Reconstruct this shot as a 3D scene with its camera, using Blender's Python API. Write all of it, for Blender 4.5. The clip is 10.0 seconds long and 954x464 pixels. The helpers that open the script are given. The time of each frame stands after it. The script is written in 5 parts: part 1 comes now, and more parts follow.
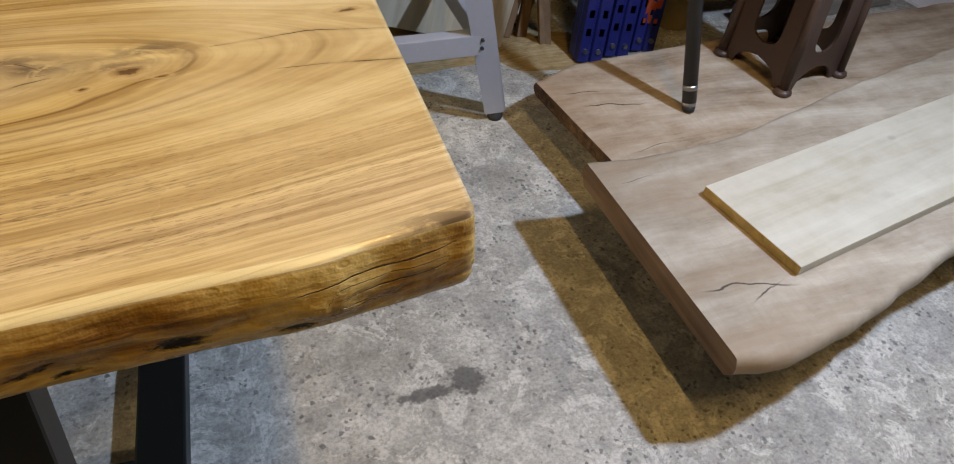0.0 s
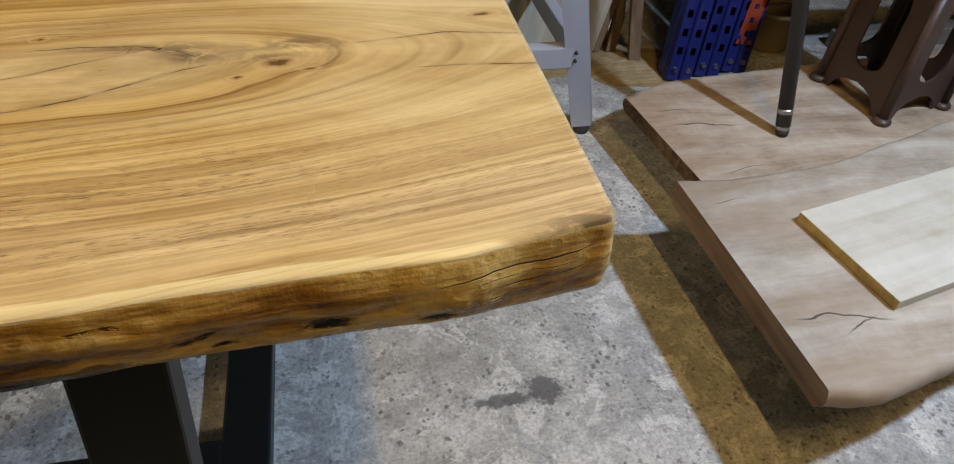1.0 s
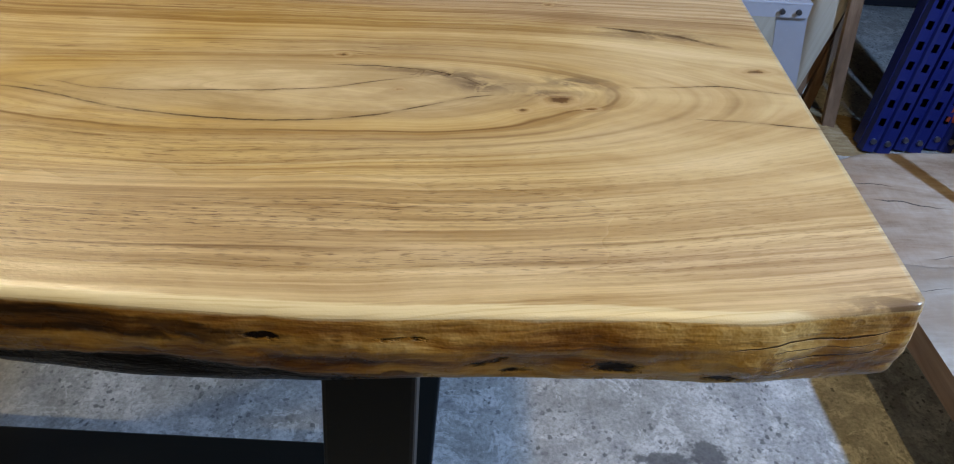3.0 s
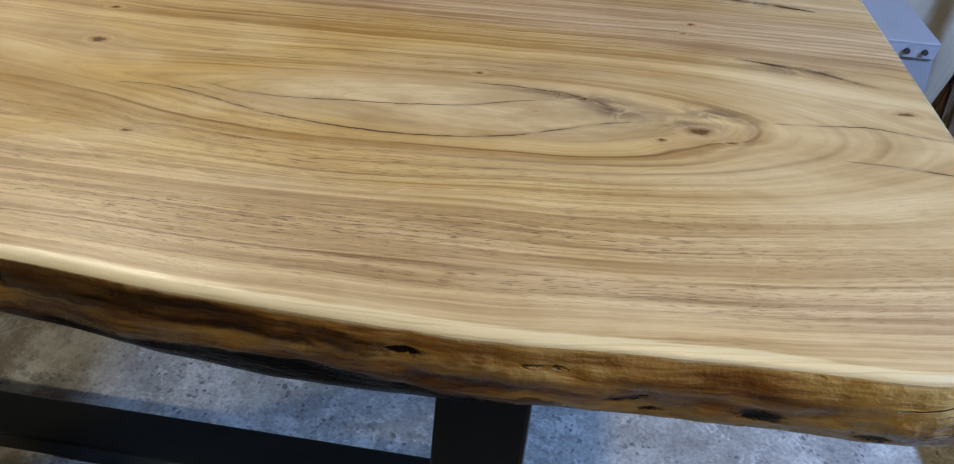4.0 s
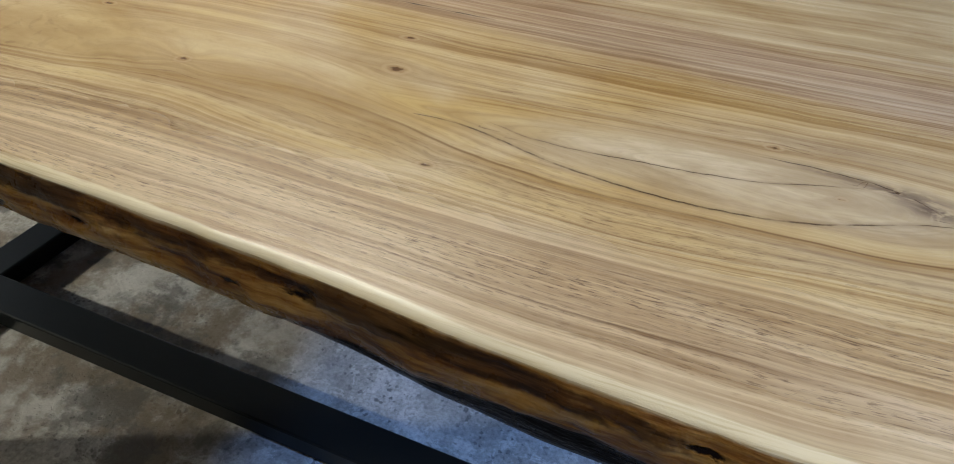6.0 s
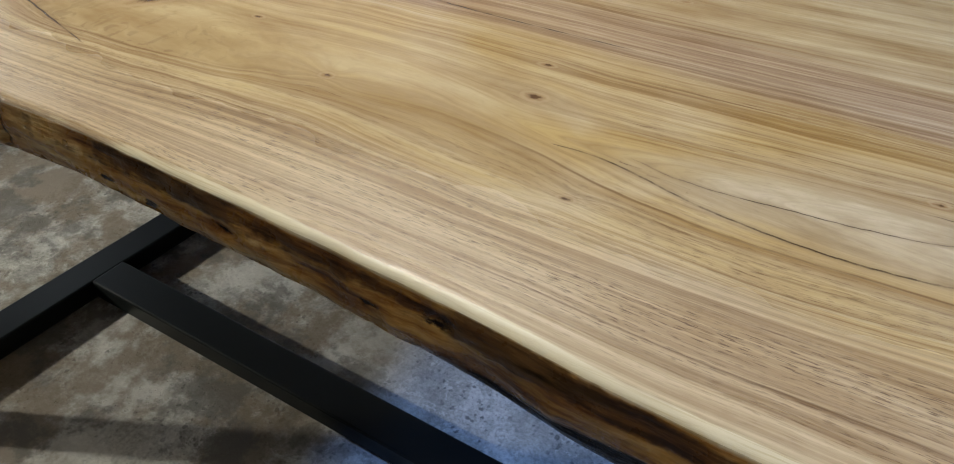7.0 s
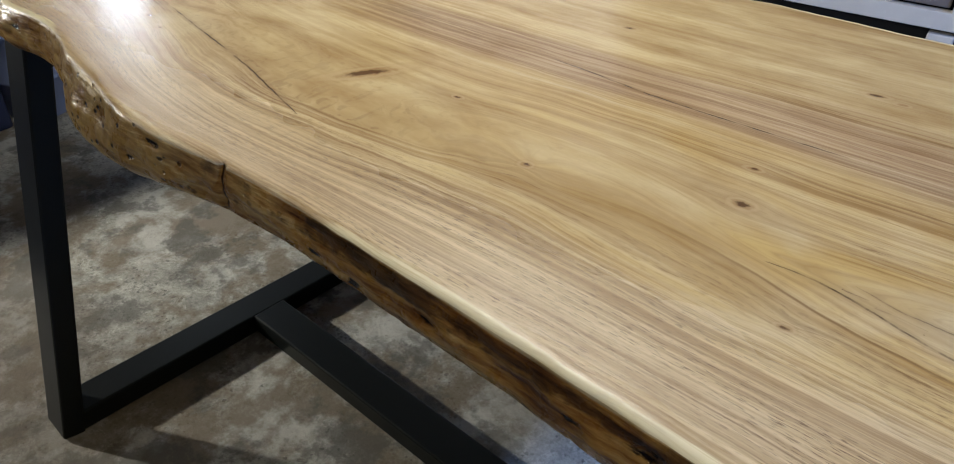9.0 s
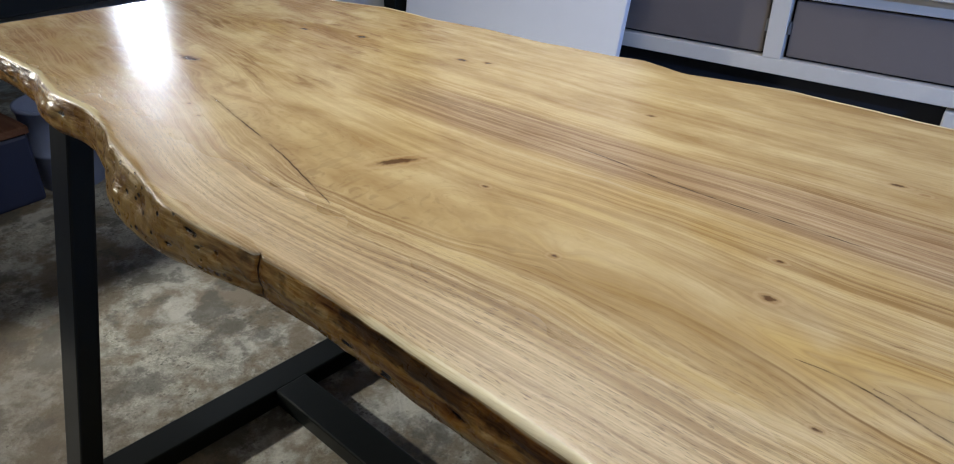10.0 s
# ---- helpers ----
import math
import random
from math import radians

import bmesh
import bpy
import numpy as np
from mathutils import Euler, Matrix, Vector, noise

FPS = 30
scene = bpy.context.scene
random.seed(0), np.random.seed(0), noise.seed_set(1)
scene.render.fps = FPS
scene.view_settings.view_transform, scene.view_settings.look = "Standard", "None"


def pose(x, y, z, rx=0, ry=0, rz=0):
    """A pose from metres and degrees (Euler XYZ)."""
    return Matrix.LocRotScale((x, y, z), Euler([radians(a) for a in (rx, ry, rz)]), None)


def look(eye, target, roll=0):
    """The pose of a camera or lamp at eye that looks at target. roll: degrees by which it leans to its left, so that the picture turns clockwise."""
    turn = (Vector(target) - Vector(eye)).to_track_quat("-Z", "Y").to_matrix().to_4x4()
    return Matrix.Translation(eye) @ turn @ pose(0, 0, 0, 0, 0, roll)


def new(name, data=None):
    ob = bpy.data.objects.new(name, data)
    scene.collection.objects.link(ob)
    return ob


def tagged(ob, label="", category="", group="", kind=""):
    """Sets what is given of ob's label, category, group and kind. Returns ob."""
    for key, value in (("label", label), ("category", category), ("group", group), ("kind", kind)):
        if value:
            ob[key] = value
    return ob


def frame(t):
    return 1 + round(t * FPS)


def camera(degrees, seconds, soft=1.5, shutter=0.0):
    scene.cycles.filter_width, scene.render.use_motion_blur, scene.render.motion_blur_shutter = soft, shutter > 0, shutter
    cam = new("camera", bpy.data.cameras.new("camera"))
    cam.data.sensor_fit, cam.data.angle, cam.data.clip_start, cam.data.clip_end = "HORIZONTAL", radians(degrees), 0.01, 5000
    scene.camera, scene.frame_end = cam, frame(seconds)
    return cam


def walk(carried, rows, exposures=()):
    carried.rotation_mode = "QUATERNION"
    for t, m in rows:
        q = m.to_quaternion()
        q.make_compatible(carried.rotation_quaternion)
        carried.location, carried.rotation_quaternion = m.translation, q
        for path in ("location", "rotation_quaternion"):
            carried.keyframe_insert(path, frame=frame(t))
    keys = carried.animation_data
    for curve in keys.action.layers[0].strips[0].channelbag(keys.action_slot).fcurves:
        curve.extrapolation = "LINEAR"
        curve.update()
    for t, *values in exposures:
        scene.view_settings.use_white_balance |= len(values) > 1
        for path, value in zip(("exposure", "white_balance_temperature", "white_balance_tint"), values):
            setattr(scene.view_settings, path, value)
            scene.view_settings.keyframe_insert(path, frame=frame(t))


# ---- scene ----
cam = camera(65.4, 10.0, soft=1.1)
PATH = [
    (0, (0.872, -0.31, 1.061), (1.435, 1.032, -0.311), 5.5),
    (0.5, (0.844, -0.307, 1.059), (1.344, 1.07, -0.303), 6.0),
    (1, (0.821, -0.306, 1.057), (1.238, 1.101, -0.302), 5.1),
    (1.5, (0.796, -0.303, 1.054), (1.141, 1.124, -0.305), 4.9),
    (2, (0.77, -0.298, 1.056), (1.027, 1.153, -0.296), 4.8),
    (2.5, (0.745, -0.295, 1.058), (0.923, 1.186, -0.275), 4.7),
    (4, (0.676, -0.286, 1.053), (0.578, 1.239, -0.236), 4.5),
    (4.5, (0.657, -0.289, 1.056), (0.466, 1.236, -0.225), 3.9),
    (5, (0.631, -0.287, 1.057), (0.329, 1.224, -0.218), 3.7),
    (5.5, (0.608, -0.281, 1.057), (0.219, 1.214, -0.213), 4.2),
    (6, (0.585, -0.277, 1.059), (0.068, 1.187, -0.203), 3.5),
    (7.5, (0.525, -0.279, 1.064), (-0.296, 1.067, -0.167), 2.2),
    (8, (0.505, -0.286, 1.066), (-0.408, 1.017, -0.146), 1.4),
    (8.5, (0.489, -0.286, 1.07), (-0.51, 0.973, -0.12), 0.8),
    (9, (0.479, -0.281, 1.086), (-0.572, 0.974, -0.063), 0.9),
    (9.5, (0.474, -0.284, 1.1), (-0.625, 0.985, 0.013), 0.6),
    (10, (0.47, -0.287, 1.113), (-0.678, 1.007, 0.109), 0.3),
]
walk(cam, [(t, look(e, g, r)) for t, e, g, r in PATH],
     exposures=[(0.0, 0.05, 13500, 8), (2.5, -0.02, 9000, 2), (4.0, -0.03, 6900, 4), (7.0, 0.02, 6000, 5), (10.0, -0.02, 5950, 5)])

# ---------------------------------------------------------------- light
world = bpy.data.worlds.new("world")
world.use_nodes = True
world.node_tree.nodes["Background"].inputs[0].default_value = (0.5, 0.55, 0.65, 1)
world.node_tree.nodes["Background"].inputs[1].default_value = 0.02
scene.world = world


def area_lamp(name, eye, target, sx, sy, watts, colour, spread=180):
    d = bpy.data.lights.new(name, "AREA")
    d.shape, d.size, d.size_y, d.energy, d.color, d.spread = "RECTANGLE", sx, sy, watts, colour, radians(spread)
    ob = new(name, d)
    ob.matrix_world = look(eye, target)
    return ob


CEIL = 2.85
TUBE = (1.36, -0.50, CEIL - 0.1)         # warm ceiling batten near the stacked slabs
WORK = (2.30, 0.18, 1.62)                # cool floodlight hung low beside the slabs
BULB = (-0.22, 0.58, 1.86)                # fill lamp added over the table, no known source
area_lamp("tube_light", (TUBE[0], TUBE[1], TUBE[2] - 0.06), (TUBE[0], TUBE[1], 0), 0.06, 1.1, 9.6, (1.0, 0.77, 0.44), 115)
area_lamp("flood_light", (WORK[0], WORK[1], WORK[2] - 0.01), (0.7, 0.40, 0.1), 0.09, 0.09, 71, (0.25, 0.44, 1.0))
area_lamp("table_fill_light", (BULB[0], BULB[1], BULB[2] - 0.04), (BULB[0], BULB[1], 0), 0.5, 0.5, 6.6, (1.0, 0.88, 0.72))
# unseen fill added to brighten the west floor and the near edge
area_lamp("west_fill_light", (-3.47, -1.10, 1.40), (-0.85, 0.48, 0.0), 0.12, 0.12, 7.6, (1.0, 0.90, 0.76), 42)
area_lamp("west_light", (-3.5, 1.50, 1.20), (0, 0.9, 0.9), 0.11, 0.7, 2.4, (0.90, 0.94, 1.0), 80)


# ---------------------------------------------------------------- materials
class Nodes:
    """A short hand for building node materials."""

    def __init__(self, name):
        self.mat = bpy.data.materials.new(name)
        self.mat.use_nodes = True
        self.t = self.mat.node_tree
        self.bsdf = self.t.nodes["Principled BSDF"]

    def feed(self, socket, v):
        if isinstance(v, bpy.types.NodeSocket):
            self.t.links.new(v, socket)
        elif isinstance(v, (tuple, list)) and len(v) == 3 and socket.type == "RGBA":
            socket.default_value = (*v, 1)
        else:
            socket.default_value = v

    def coords(self):
        return self.t.nodes.new("ShaderNodeTexCoord").outputs["Object"]

    def attr(self, name, out="Fac"):
        n = self.t.nodes.new("ShaderNodeAttribute")
        n.attribute_name = name
        return n.outputs[out]

    def scale(self, vec, s, shift=(0, 0, 0)):
        n = self.t.nodes.new("ShaderNodeMapping")
        self.feed(n.inputs[0], vec)
        n.inputs["Location"].default_value = shift
        n.inputs["Scale"].default_value = s
        return n.outputs[0]

    def noise(self, vec, scale=1.0, detail=3.0, rough=0.55, distort=0.0):
        n = self.t.nodes.new("ShaderNodeTexNoise")
        self.feed(n.inputs["Vector"], vec)
        n.inputs["Scale"].default_value, n.inputs["Detail"].default_value = scale, detail
        n.inputs["Roughness"].default_value, n.inputs["Distortion"].default_value = rough, distort
        return n.outputs["Fac"]

    def voronoi(self, vec, scale, out="Distance", rnd=1.0):
        n = self.t.nodes.new("ShaderNodeTexVoronoi")
        self.feed(n.inputs["Vector"], vec)
        n.inputs["Scale"].default_value, n.inputs["Randomness"].default_value = scale, rnd
        return n.outputs[out]

    def math(self, op, a, b=0.0, c=0.0, clamp=False):
        n = self.t.nodes.new("ShaderNodeMath")
        n.operation, n.use_clamp = op, clamp
        for s, v in zip(n.inputs, (a, b, c)):
            self.feed(s, v)
        return n.outputs[0]

    def step(self, v, lo, hi):
        n = self.t.nodes.new("ShaderNodeMapRange")
        n.interpolation_type = "SMOOTHSTEP"
        for s, x in zip(n.inputs, (v, lo, hi, 0.0, 1.0)):
            self.feed(s, x)
        return n.outputs[0]

    def ramp(self, v, *stops):
        n = self.t.nodes.new("ShaderNodeValToRGB")
        self.feed(n.inputs[0], v)
        e = n.color_ramp.elements
        while len(e) < len(stops):
            e.new(0.5)
        for el, (p, c) in zip(e, stops):
            el.position, el.color = p, (*c, 1)
        return n.outputs[0]

    def mix(self, f, a, b, mode="MIX"):
        n = self.t.nodes.new("ShaderNodeMix")
        n.data_type, n.blend_type = "RGBA", mode
        n.clamp_factor = True
        self.feed(n.inputs[0], f), self.feed(n.inputs[6], a), self.feed(n.inputs[7], b)
        return n.outputs[2]

    def split(self, vec):
        n = self.t.nodes.new("ShaderNodeSeparateXYZ")
        self.feed(n.inputs[0], vec)
        return n.outputs

    def join(self, x=0.0, y=0.0, z=0.0):
        n = self.t.nodes.new("ShaderNodeCombineXYZ")
        for s, v in zip(n.inputs, (x, y, z)):
            self.feed(s, v)
        return n.outputs[0]

    def bump(self, h, strength=0.3, dist=0.002):
        n = self.t.nodes.new("ShaderNodeBump")
        n.inputs["Strength"].default_value, n.inputs["Distance"].default_value = strength, dist
        self.feed(n.inputs["Height"], h)
        self.t.links.new(n.outputs[0], self.bsdf.inputs["Normal"])

    def done(self, colour, rough=0.5, metal=0.0, coat=0.0, coat_rough=0.1, spec=0.5):
        b = self.bsdf.inputs
        self.feed(b["Base Color"], colour), self.feed(b["Roughness"], rough), self.feed(b["Metallic"], metal)
        self.feed(b["Coat Weight"], coat), self.feed(b["Coat Roughness"], coat_rough)
        self.feed(b["Specular IOR Level"], spec)
        return self.mat


def table_wood():
    """Lacquered acacia: the grain follows the 'flow' of the board, with cracks and knots in 'marks'."""
    n = Nodes("lacquered acacia")
    flow = n.attr("flow", "Vector")
    marks = n.split(n.attr("marks", "Vector"))
    xyz = n.coords()
    f = n.split(flow)
    wob = n.noise(n.scale(flow, (9, 26, 1)), 1, 3)
    g = n.math("ADD", f[1], n.math("MULTIPLY", n.math("SUBTRACT", wob, 0.5), 0.0055))
    fl = n.join(f[0], g, 0)
    heart, warm, burl, porous, calm, eye = (n.attr(k) for k in ("heart", "warm", "burl", "porous", "calm", "eye"))
    broad = n.noise(n.scale(fl, (0.55, 19, 1)), 1, 3, 0.55)
    band = n.noise(n.scale(fl, (1.1, 74, 1), (3, 0, 0)), 1, 3, 0.6)
    streak = n.noise(n.scale(fl, (2.6, 250, 1), (5, 2, 0)), 1, 3, 0.65)
    fine = n.noise(n.scale(fl, (9, 640, 1), (1, 7, 0)), 1, 2.5, 0.7)
    smudge = n.noise(n.scale(xyz, (6, 19, 1), (8, 8, 0)), 1, 5, 0.62, 0.15)
    tone = n.math("ADD", n.math("ADD", n.math("MULTIPLY", broad, 0.34), n.math("MULTIPLY", band, 0.28)),
                  n.math("ADD", n.math("MULTIPLY", streak, 0.17), n.math("MULTIPLY", smudge, 0.21)))
    col = n.ramp(tone, (0.37, (0.235, 0.138, 0.058)), (0.44, (0.395, 0.268, 0.130)), (0.51, (0.525, 0.390, 0.215)),
                 (0.57, (0.640, 0.508, 0.310)), (0.64, (0.785, 0.665, 0.450)))
    # yellower wood in soft patches, also darkened to offset strong lamp light
    amber = n.noise(n.scale(xyz, (3.6, 8, 1), (6, 1, 0)), 1, 3, 0.6, 0.8)
    amber_c = n.mix(n.step(n.math("ADD", n.math("MULTIPLY", band, 0.6), n.math("MULTIPLY", streak, 0.4)), 0.40, 0.60), (0.330, 0.192, 0.056), (0.555, 0.388, 0.148))
    col = n.mix(n.math("MULTIPLY", n.step(amber, 0.36, 0.64), n.math("MULTIPLY", warm, 0.90)), col, amber_c)
    pale = n.noise(n.scale(fl, (0.9, 24, 1), (1, 5, 0)), 1, 3, 0.6, 0.4)
    col = n.mix(n.math("MULTIPLY", n.step(pale, 0.52, 0.68), n.math("SUBTRACT", 0.50, n.math("MULTIPLY", warm, 0.30))), col, (0.730, 0.625, 0.435))
    # quieter wood, soft and cloudy
    soft = n.ramp(n.math("ADD", n.math("MULTIPLY", smudge, 0.55), n.math("MULTIPLY", broad, 0.45)), (0.38, (0.430, 0.292, 0.138)), (0.50, (0.570, 0.440, 0.250)), (0.62, (0.680, 0.560, 0.360)))
    col = n.mix(n.math("MULTIPLY", calm, 0.62), col, soft)
    # pinkish brown heartwood with thin streaks
    heart_c = n.mix(n.step(n.math("ADD", n.math("MULTIPLY", band, 0.45), n.math("MULTIPLY", streak, 0.55)), 0.38, 0.62), (0.235, 0.140, 0.082), (0.500, 0.358, 0.238))
    edge = n.step(n.math("ADD", heart, n.math("MULTIPLY", n.math("SUBTRACT", broad, 0.5), 1.3)), 0.15, 0.90)
    col = n.mix(n.math("MULTIPLY", edge, 0.72), col, heart_c)
    # pinkish beige strip along the near edge, made paler to paint in its sheen
    beige = n.mix(n.step(n.math("ADD", n.math("MULTIPLY", band, 0.5), n.math("MULTIPLY", streak, 0.5)), 0.38, 0.60), (0.440, 0.315, 0.190), (0.715, 0.580, 0.395))
    col = n.mix(n.math("MULTIPLY", n.attr("pink_sheen"), 0.62), col, beige)
    # clouded, curly figure at the west end
    curl = n.noise(n.scale(n.join(f[0], f[1], 0), (7, 26, 1), (3, 3, 0)), 1, 4, 0.62, 0.5)
    col = n.mix(n.math("MULTIPLY", n.math("MULTIPLY", n.step(curl, 0.51, 0.68), burl), 0.75), col, (0.250, 0.135, 0.058))
    blot = n.noise(n.scale(n.join(f[0], f[1], 0), (8, 34, 1), (7, 2, 0)), 1, 5, 0.66, 0.25)
    col = n.mix(n.math("MULTIPLY", n.math("MULTIPLY", n.step(blot, 0.54, 0.70), burl), 0.72), col, (0.250, 0.140, 0.066))
    cream = n.step(n.noise(n.scale(xyz, (4, 12, 1), (1, 8, 0)), 1, 4, 0.62, 0.2), 0.48, 0.64)
    col = n.mix(n.math("MULTIPLY", n.math("MULTIPLY", cream, burl), 0.66), col, (0.72, 0.60, 0.40))
    ruddy = n.step(n.noise(n.scale(xyz, (7, 13, 1), (5, 2, 0)), 1, 5, 0.64, 0.6), 0.38, 0.60)
    ruddy = n.math("MULTIPLY", ruddy, n.math("SUBTRACT", 1.0, n.step(f[0], -0.80, -0.25)))
    col = n.mix(n.math("MULTIPLY", ruddy, 0.66), col, n.mix(n.step(streak, 0.40, 0.60), (0.290, 0.155, 0.075), (0.500, 0.335, 0.190)))
    # thin dark growth lines, broken along their length
    patchy = n.step(n.noise(n.scale(xyz, (3.5, 7, 1), (4, 4, 0)), 1, 4, 0.62, 0.6), 0.36, 0.62)
    quiet = n.math("MULTIPLY", n.math("SUBTRACT", 1.0, n.math("MULTIPLY", calm, 0.8)), n.math("ADD", 0.35, n.math("MULTIPLY", patchy, 0.65)))
    for k, (sx, sy, at_, w, amount) in enumerate(((0.30, 30, 0.52, 0.030, 0.62), (0.55, 66, 0.49, 0.045, 0.50), (0.9, 120, 0.51, 0.060, 0.34))):
        line = n.noise(n.scale(fl, (sx, sy, 1), (5 + k, 3 * k, 0)), 1, 2.0, 0.5)
        line = n.math("SUBTRACT", 1.0, n.step(n.math("ABSOLUTE", n.math("SUBTRACT", line, at_)), 0.0, n.math("MULTIPLY", wob, w)))
        gate = n.step(n.noise(n.scale(fl, (3.0, 26 + 20 * k, 1), (2 + k, 8, 0)), 1, 3), 0.44, 0.64)
        col = n.mix(n.math("MULTIPLY", n.math("MULTIPLY", n.math("MULTIPLY", line, gate), quiet), amount), col, (0.200, 0.105, 0.044))
    # the strong growth rings that wrap the eye: ring depth, half width, strength
    for k, (q0, w, amount) in enumerate(((0.0600, 0.0015, 0.90), (0.0695, 0.0024, 0.55), (0.0790, 0.0020, 0.50), (0.0870, 0.0018, 0.75), (0.0935, 0.0030, -0.40), (0.1120, 0.0015, 0.35), (0.1255, 0.0026, -0.35),
                                         (0.1400, 0.0017, 0.55), (0.1560, 0.0014, 0.45), (0.1820, 0.0017, 0.75), (0.1960, 0.0014, 0.55))):
        d = n.math("ABSOLUTE", n.math("ADD", n.math("ADD", f[1], q0), n.math("MULTIPLY", n.math("SUBTRACT", wob, 0.5), 0.0050)))
        m = n.math("SUBTRACT", 1.0, n.step(d, 0.0, n.math("MULTIPLY", n.math("ADD", 0.5, wob), w)))
        gate = n.step(n.noise(n.scale(xyz, (3.2, 5, 1), (k * 1.7, 2 + k, 0)), 1, 4, 0.6), 0.34, 0.58)
        tint = (0.185, 0.098, 0.040) if amount > 0 else (0.74, 0.63, 0.40)
        col = n.mix(n.math("MULTIPLY", n.math("MULTIPLY", n.math("MULTIPLY", m, gate), n.attr("rings")), abs(amount)), col, tint)
    # fine grain and open pores
    col = n.mix(n.math("MULTIPLY", n.step(fine, 0.50, 0.74), n.math("MULTIPLY", quiet, 0.32)), col, (0.245, 0.135, 0.060))
    col = n.mix(n.math("MULTIPLY", n.step(fine, 0.48, 0.28), n.math("MULTIPLY", quiet, 0.30)), col, (0.760, 0.640, 0.430))
    bold = n.attr("bold")
    dark = n.noise(n.scale(fl, (1.3, 105, 1), (6, 6, 0)), 1, 3, 0.6)
    col = n.mix(n.math("MULTIPLY", n.math("MULTIPLY", n.step(dark, 0.52, 0.66), n.math("ADD", 0.3, n.math("MULTIPLY", patchy, 0.7))), n.math("MULTIPLY", bold, 0.78)), col, (0.215, 0.115, 0.048))
    col = n.mix(n.math("MULTIPLY", n.step(dark, 0.46, 0.34), n.math("MULTIPLY", bold, 0.30)), col, (0.770, 0.650, 0.440))
    tick = n.noise(n.scale(fl, (30, 560, 1), (2, 9, 0)), 1, 2.0, 0.6)
    some = n.step(n.noise(n.scale(fl, (2.4, 34, 1), (9, 4, 0)), 1, 3), 0.42, 0.66)
    col = n.mix(n.math("MULTIPLY", n.math("MULTIPLY", n.step(tick, 0.56, 0.70), n.math("ADD", 0.15, some)), n.math("MULTIPLY", quiet, 0.70)), col, (0.185, 0.095, 0.042))
    pore = n.noise(n.scale(fl, (85, 900, 1), (4, 4, 0)), 1, 2.0)
    where = n.step(n.noise(n.scale(fl, (3.0, 30, 1), (7, 1, 0)), 1, 3), 0.36, 0.64)
    pores = n.math("MULTIPLY", n.step(pore, 0.54, 0.65), n.math("MULTIPLY", porous, n.math("ADD", 0.25, n.math("MULTIPLY", where, 0.75))))
    col = n.mix(n.math("MULTIPLY", pores, 0.80), col, (0.135, 0.070, 0.034))
    # grey heart of the big eye and the smoke round its point
    wave = n.math("MULTIPLY", n.math("SUBTRACT", n.noise(n.scale(xyz, (14, 30, 1)), 1, 3), 0.5), 0.014)
    inner = n.math("ADD", eye, wave)
    col = n.mix(n.math("MULTIPLY", n.math("SUBTRACT", 1.0, n.step(inner, 0.022, 0.054)), 0.40), col, n.mix(n.step(smudge, 0.40, 0.62), (0.345, 0.270, 0.185), (0.640, 0.545, 0.400)))
    arcs = n.noise(n.join(n.math("MULTIPLY", inner, 130), n.math("MULTIPLY", f[0], 2.5), 0), 1, 2.5, 0.6)
    arcs = n.math("MULTIPLY", n.step(arcs, 0.50, 0.72), n.math("MULTIPLY", n.step(inner, 0.012, 0.030), n.math("SUBTRACT", 1.0, n.step(inner, 0.060, 0.100))))
    col = n.mix(n.math("MULTIPLY", arcs, n.math("MULTIPLY", n.step(f[0], 0.58, 0.74), 0.55)), col, (0.225, 0.150, 0.092))
    col = n.mix(n.math("MULTIPLY", n.math("MULTIPLY", n.attr("smoke"), n.step(n.noise(n.scale(xyz, (30, 70, 1)), 1, 4, 0.65, 1.2), 0.36, 0.60)), 0.85), col, (0.120, 0.082, 0.060))
    # cloudy tone from place to place
    cloud = n.noise(n.scale(xyz, (5, 11, 1), (2, 9, 0)), 1, 5, 0.62, 0.5)
    col = n.mix(1.0, col, n.ramp(cloud, (0.34, (0.88, 0.83, 0.76)), (0.50, (1.0, 0.99, 0.97)), (0.66, (1.08, 1.09, 1.11))), "MULTIPLY")
    # cracks: distance and half width
    rag = n.math("MULTIPLY", n.math("SUBTRACT", n.noise(xyz, 60, 4), 0.5), 0.0030)
    dist = n.math("ABSOLUTE", n.math("ADD", marks[0], rag))
    crack = n.math("SUBTRACT", 1.0, n.step(dist, n.math("MULTIPLY", marks[1], 0.30), n.math("ADD", marks[1], 1e-5)))
    crack = n.math("MULTIPLY", crack, n.step(marks[1], 0.00005, 0.0004))
    halo = n.math("MULTIPLY", n.math("SUBTRACT", 1.0, n.step(dist, 0.0, n.math("MULTIPLY", marks[1], 5.0))), n.step(marks[1], 0.0001, 0.0006))
    col = n.mix(n.math("MULTIPLY", n.math("MULTIPLY", halo, n.noise(n.scale(xyz, (18, 40, 1)), 1, 3)), 0.55), col, (0.215, 0.135, 0.075))
    crack = n.math("MULTIPLY", crack, n.step(n.noise(n.scale(xyz, (26, 26, 1)), 1, 4), 0.34, 0.56))
    col = n.mix(n.math("MULTIPLY", crack, 0.86), col, (0.052, 0.026, 0.013))
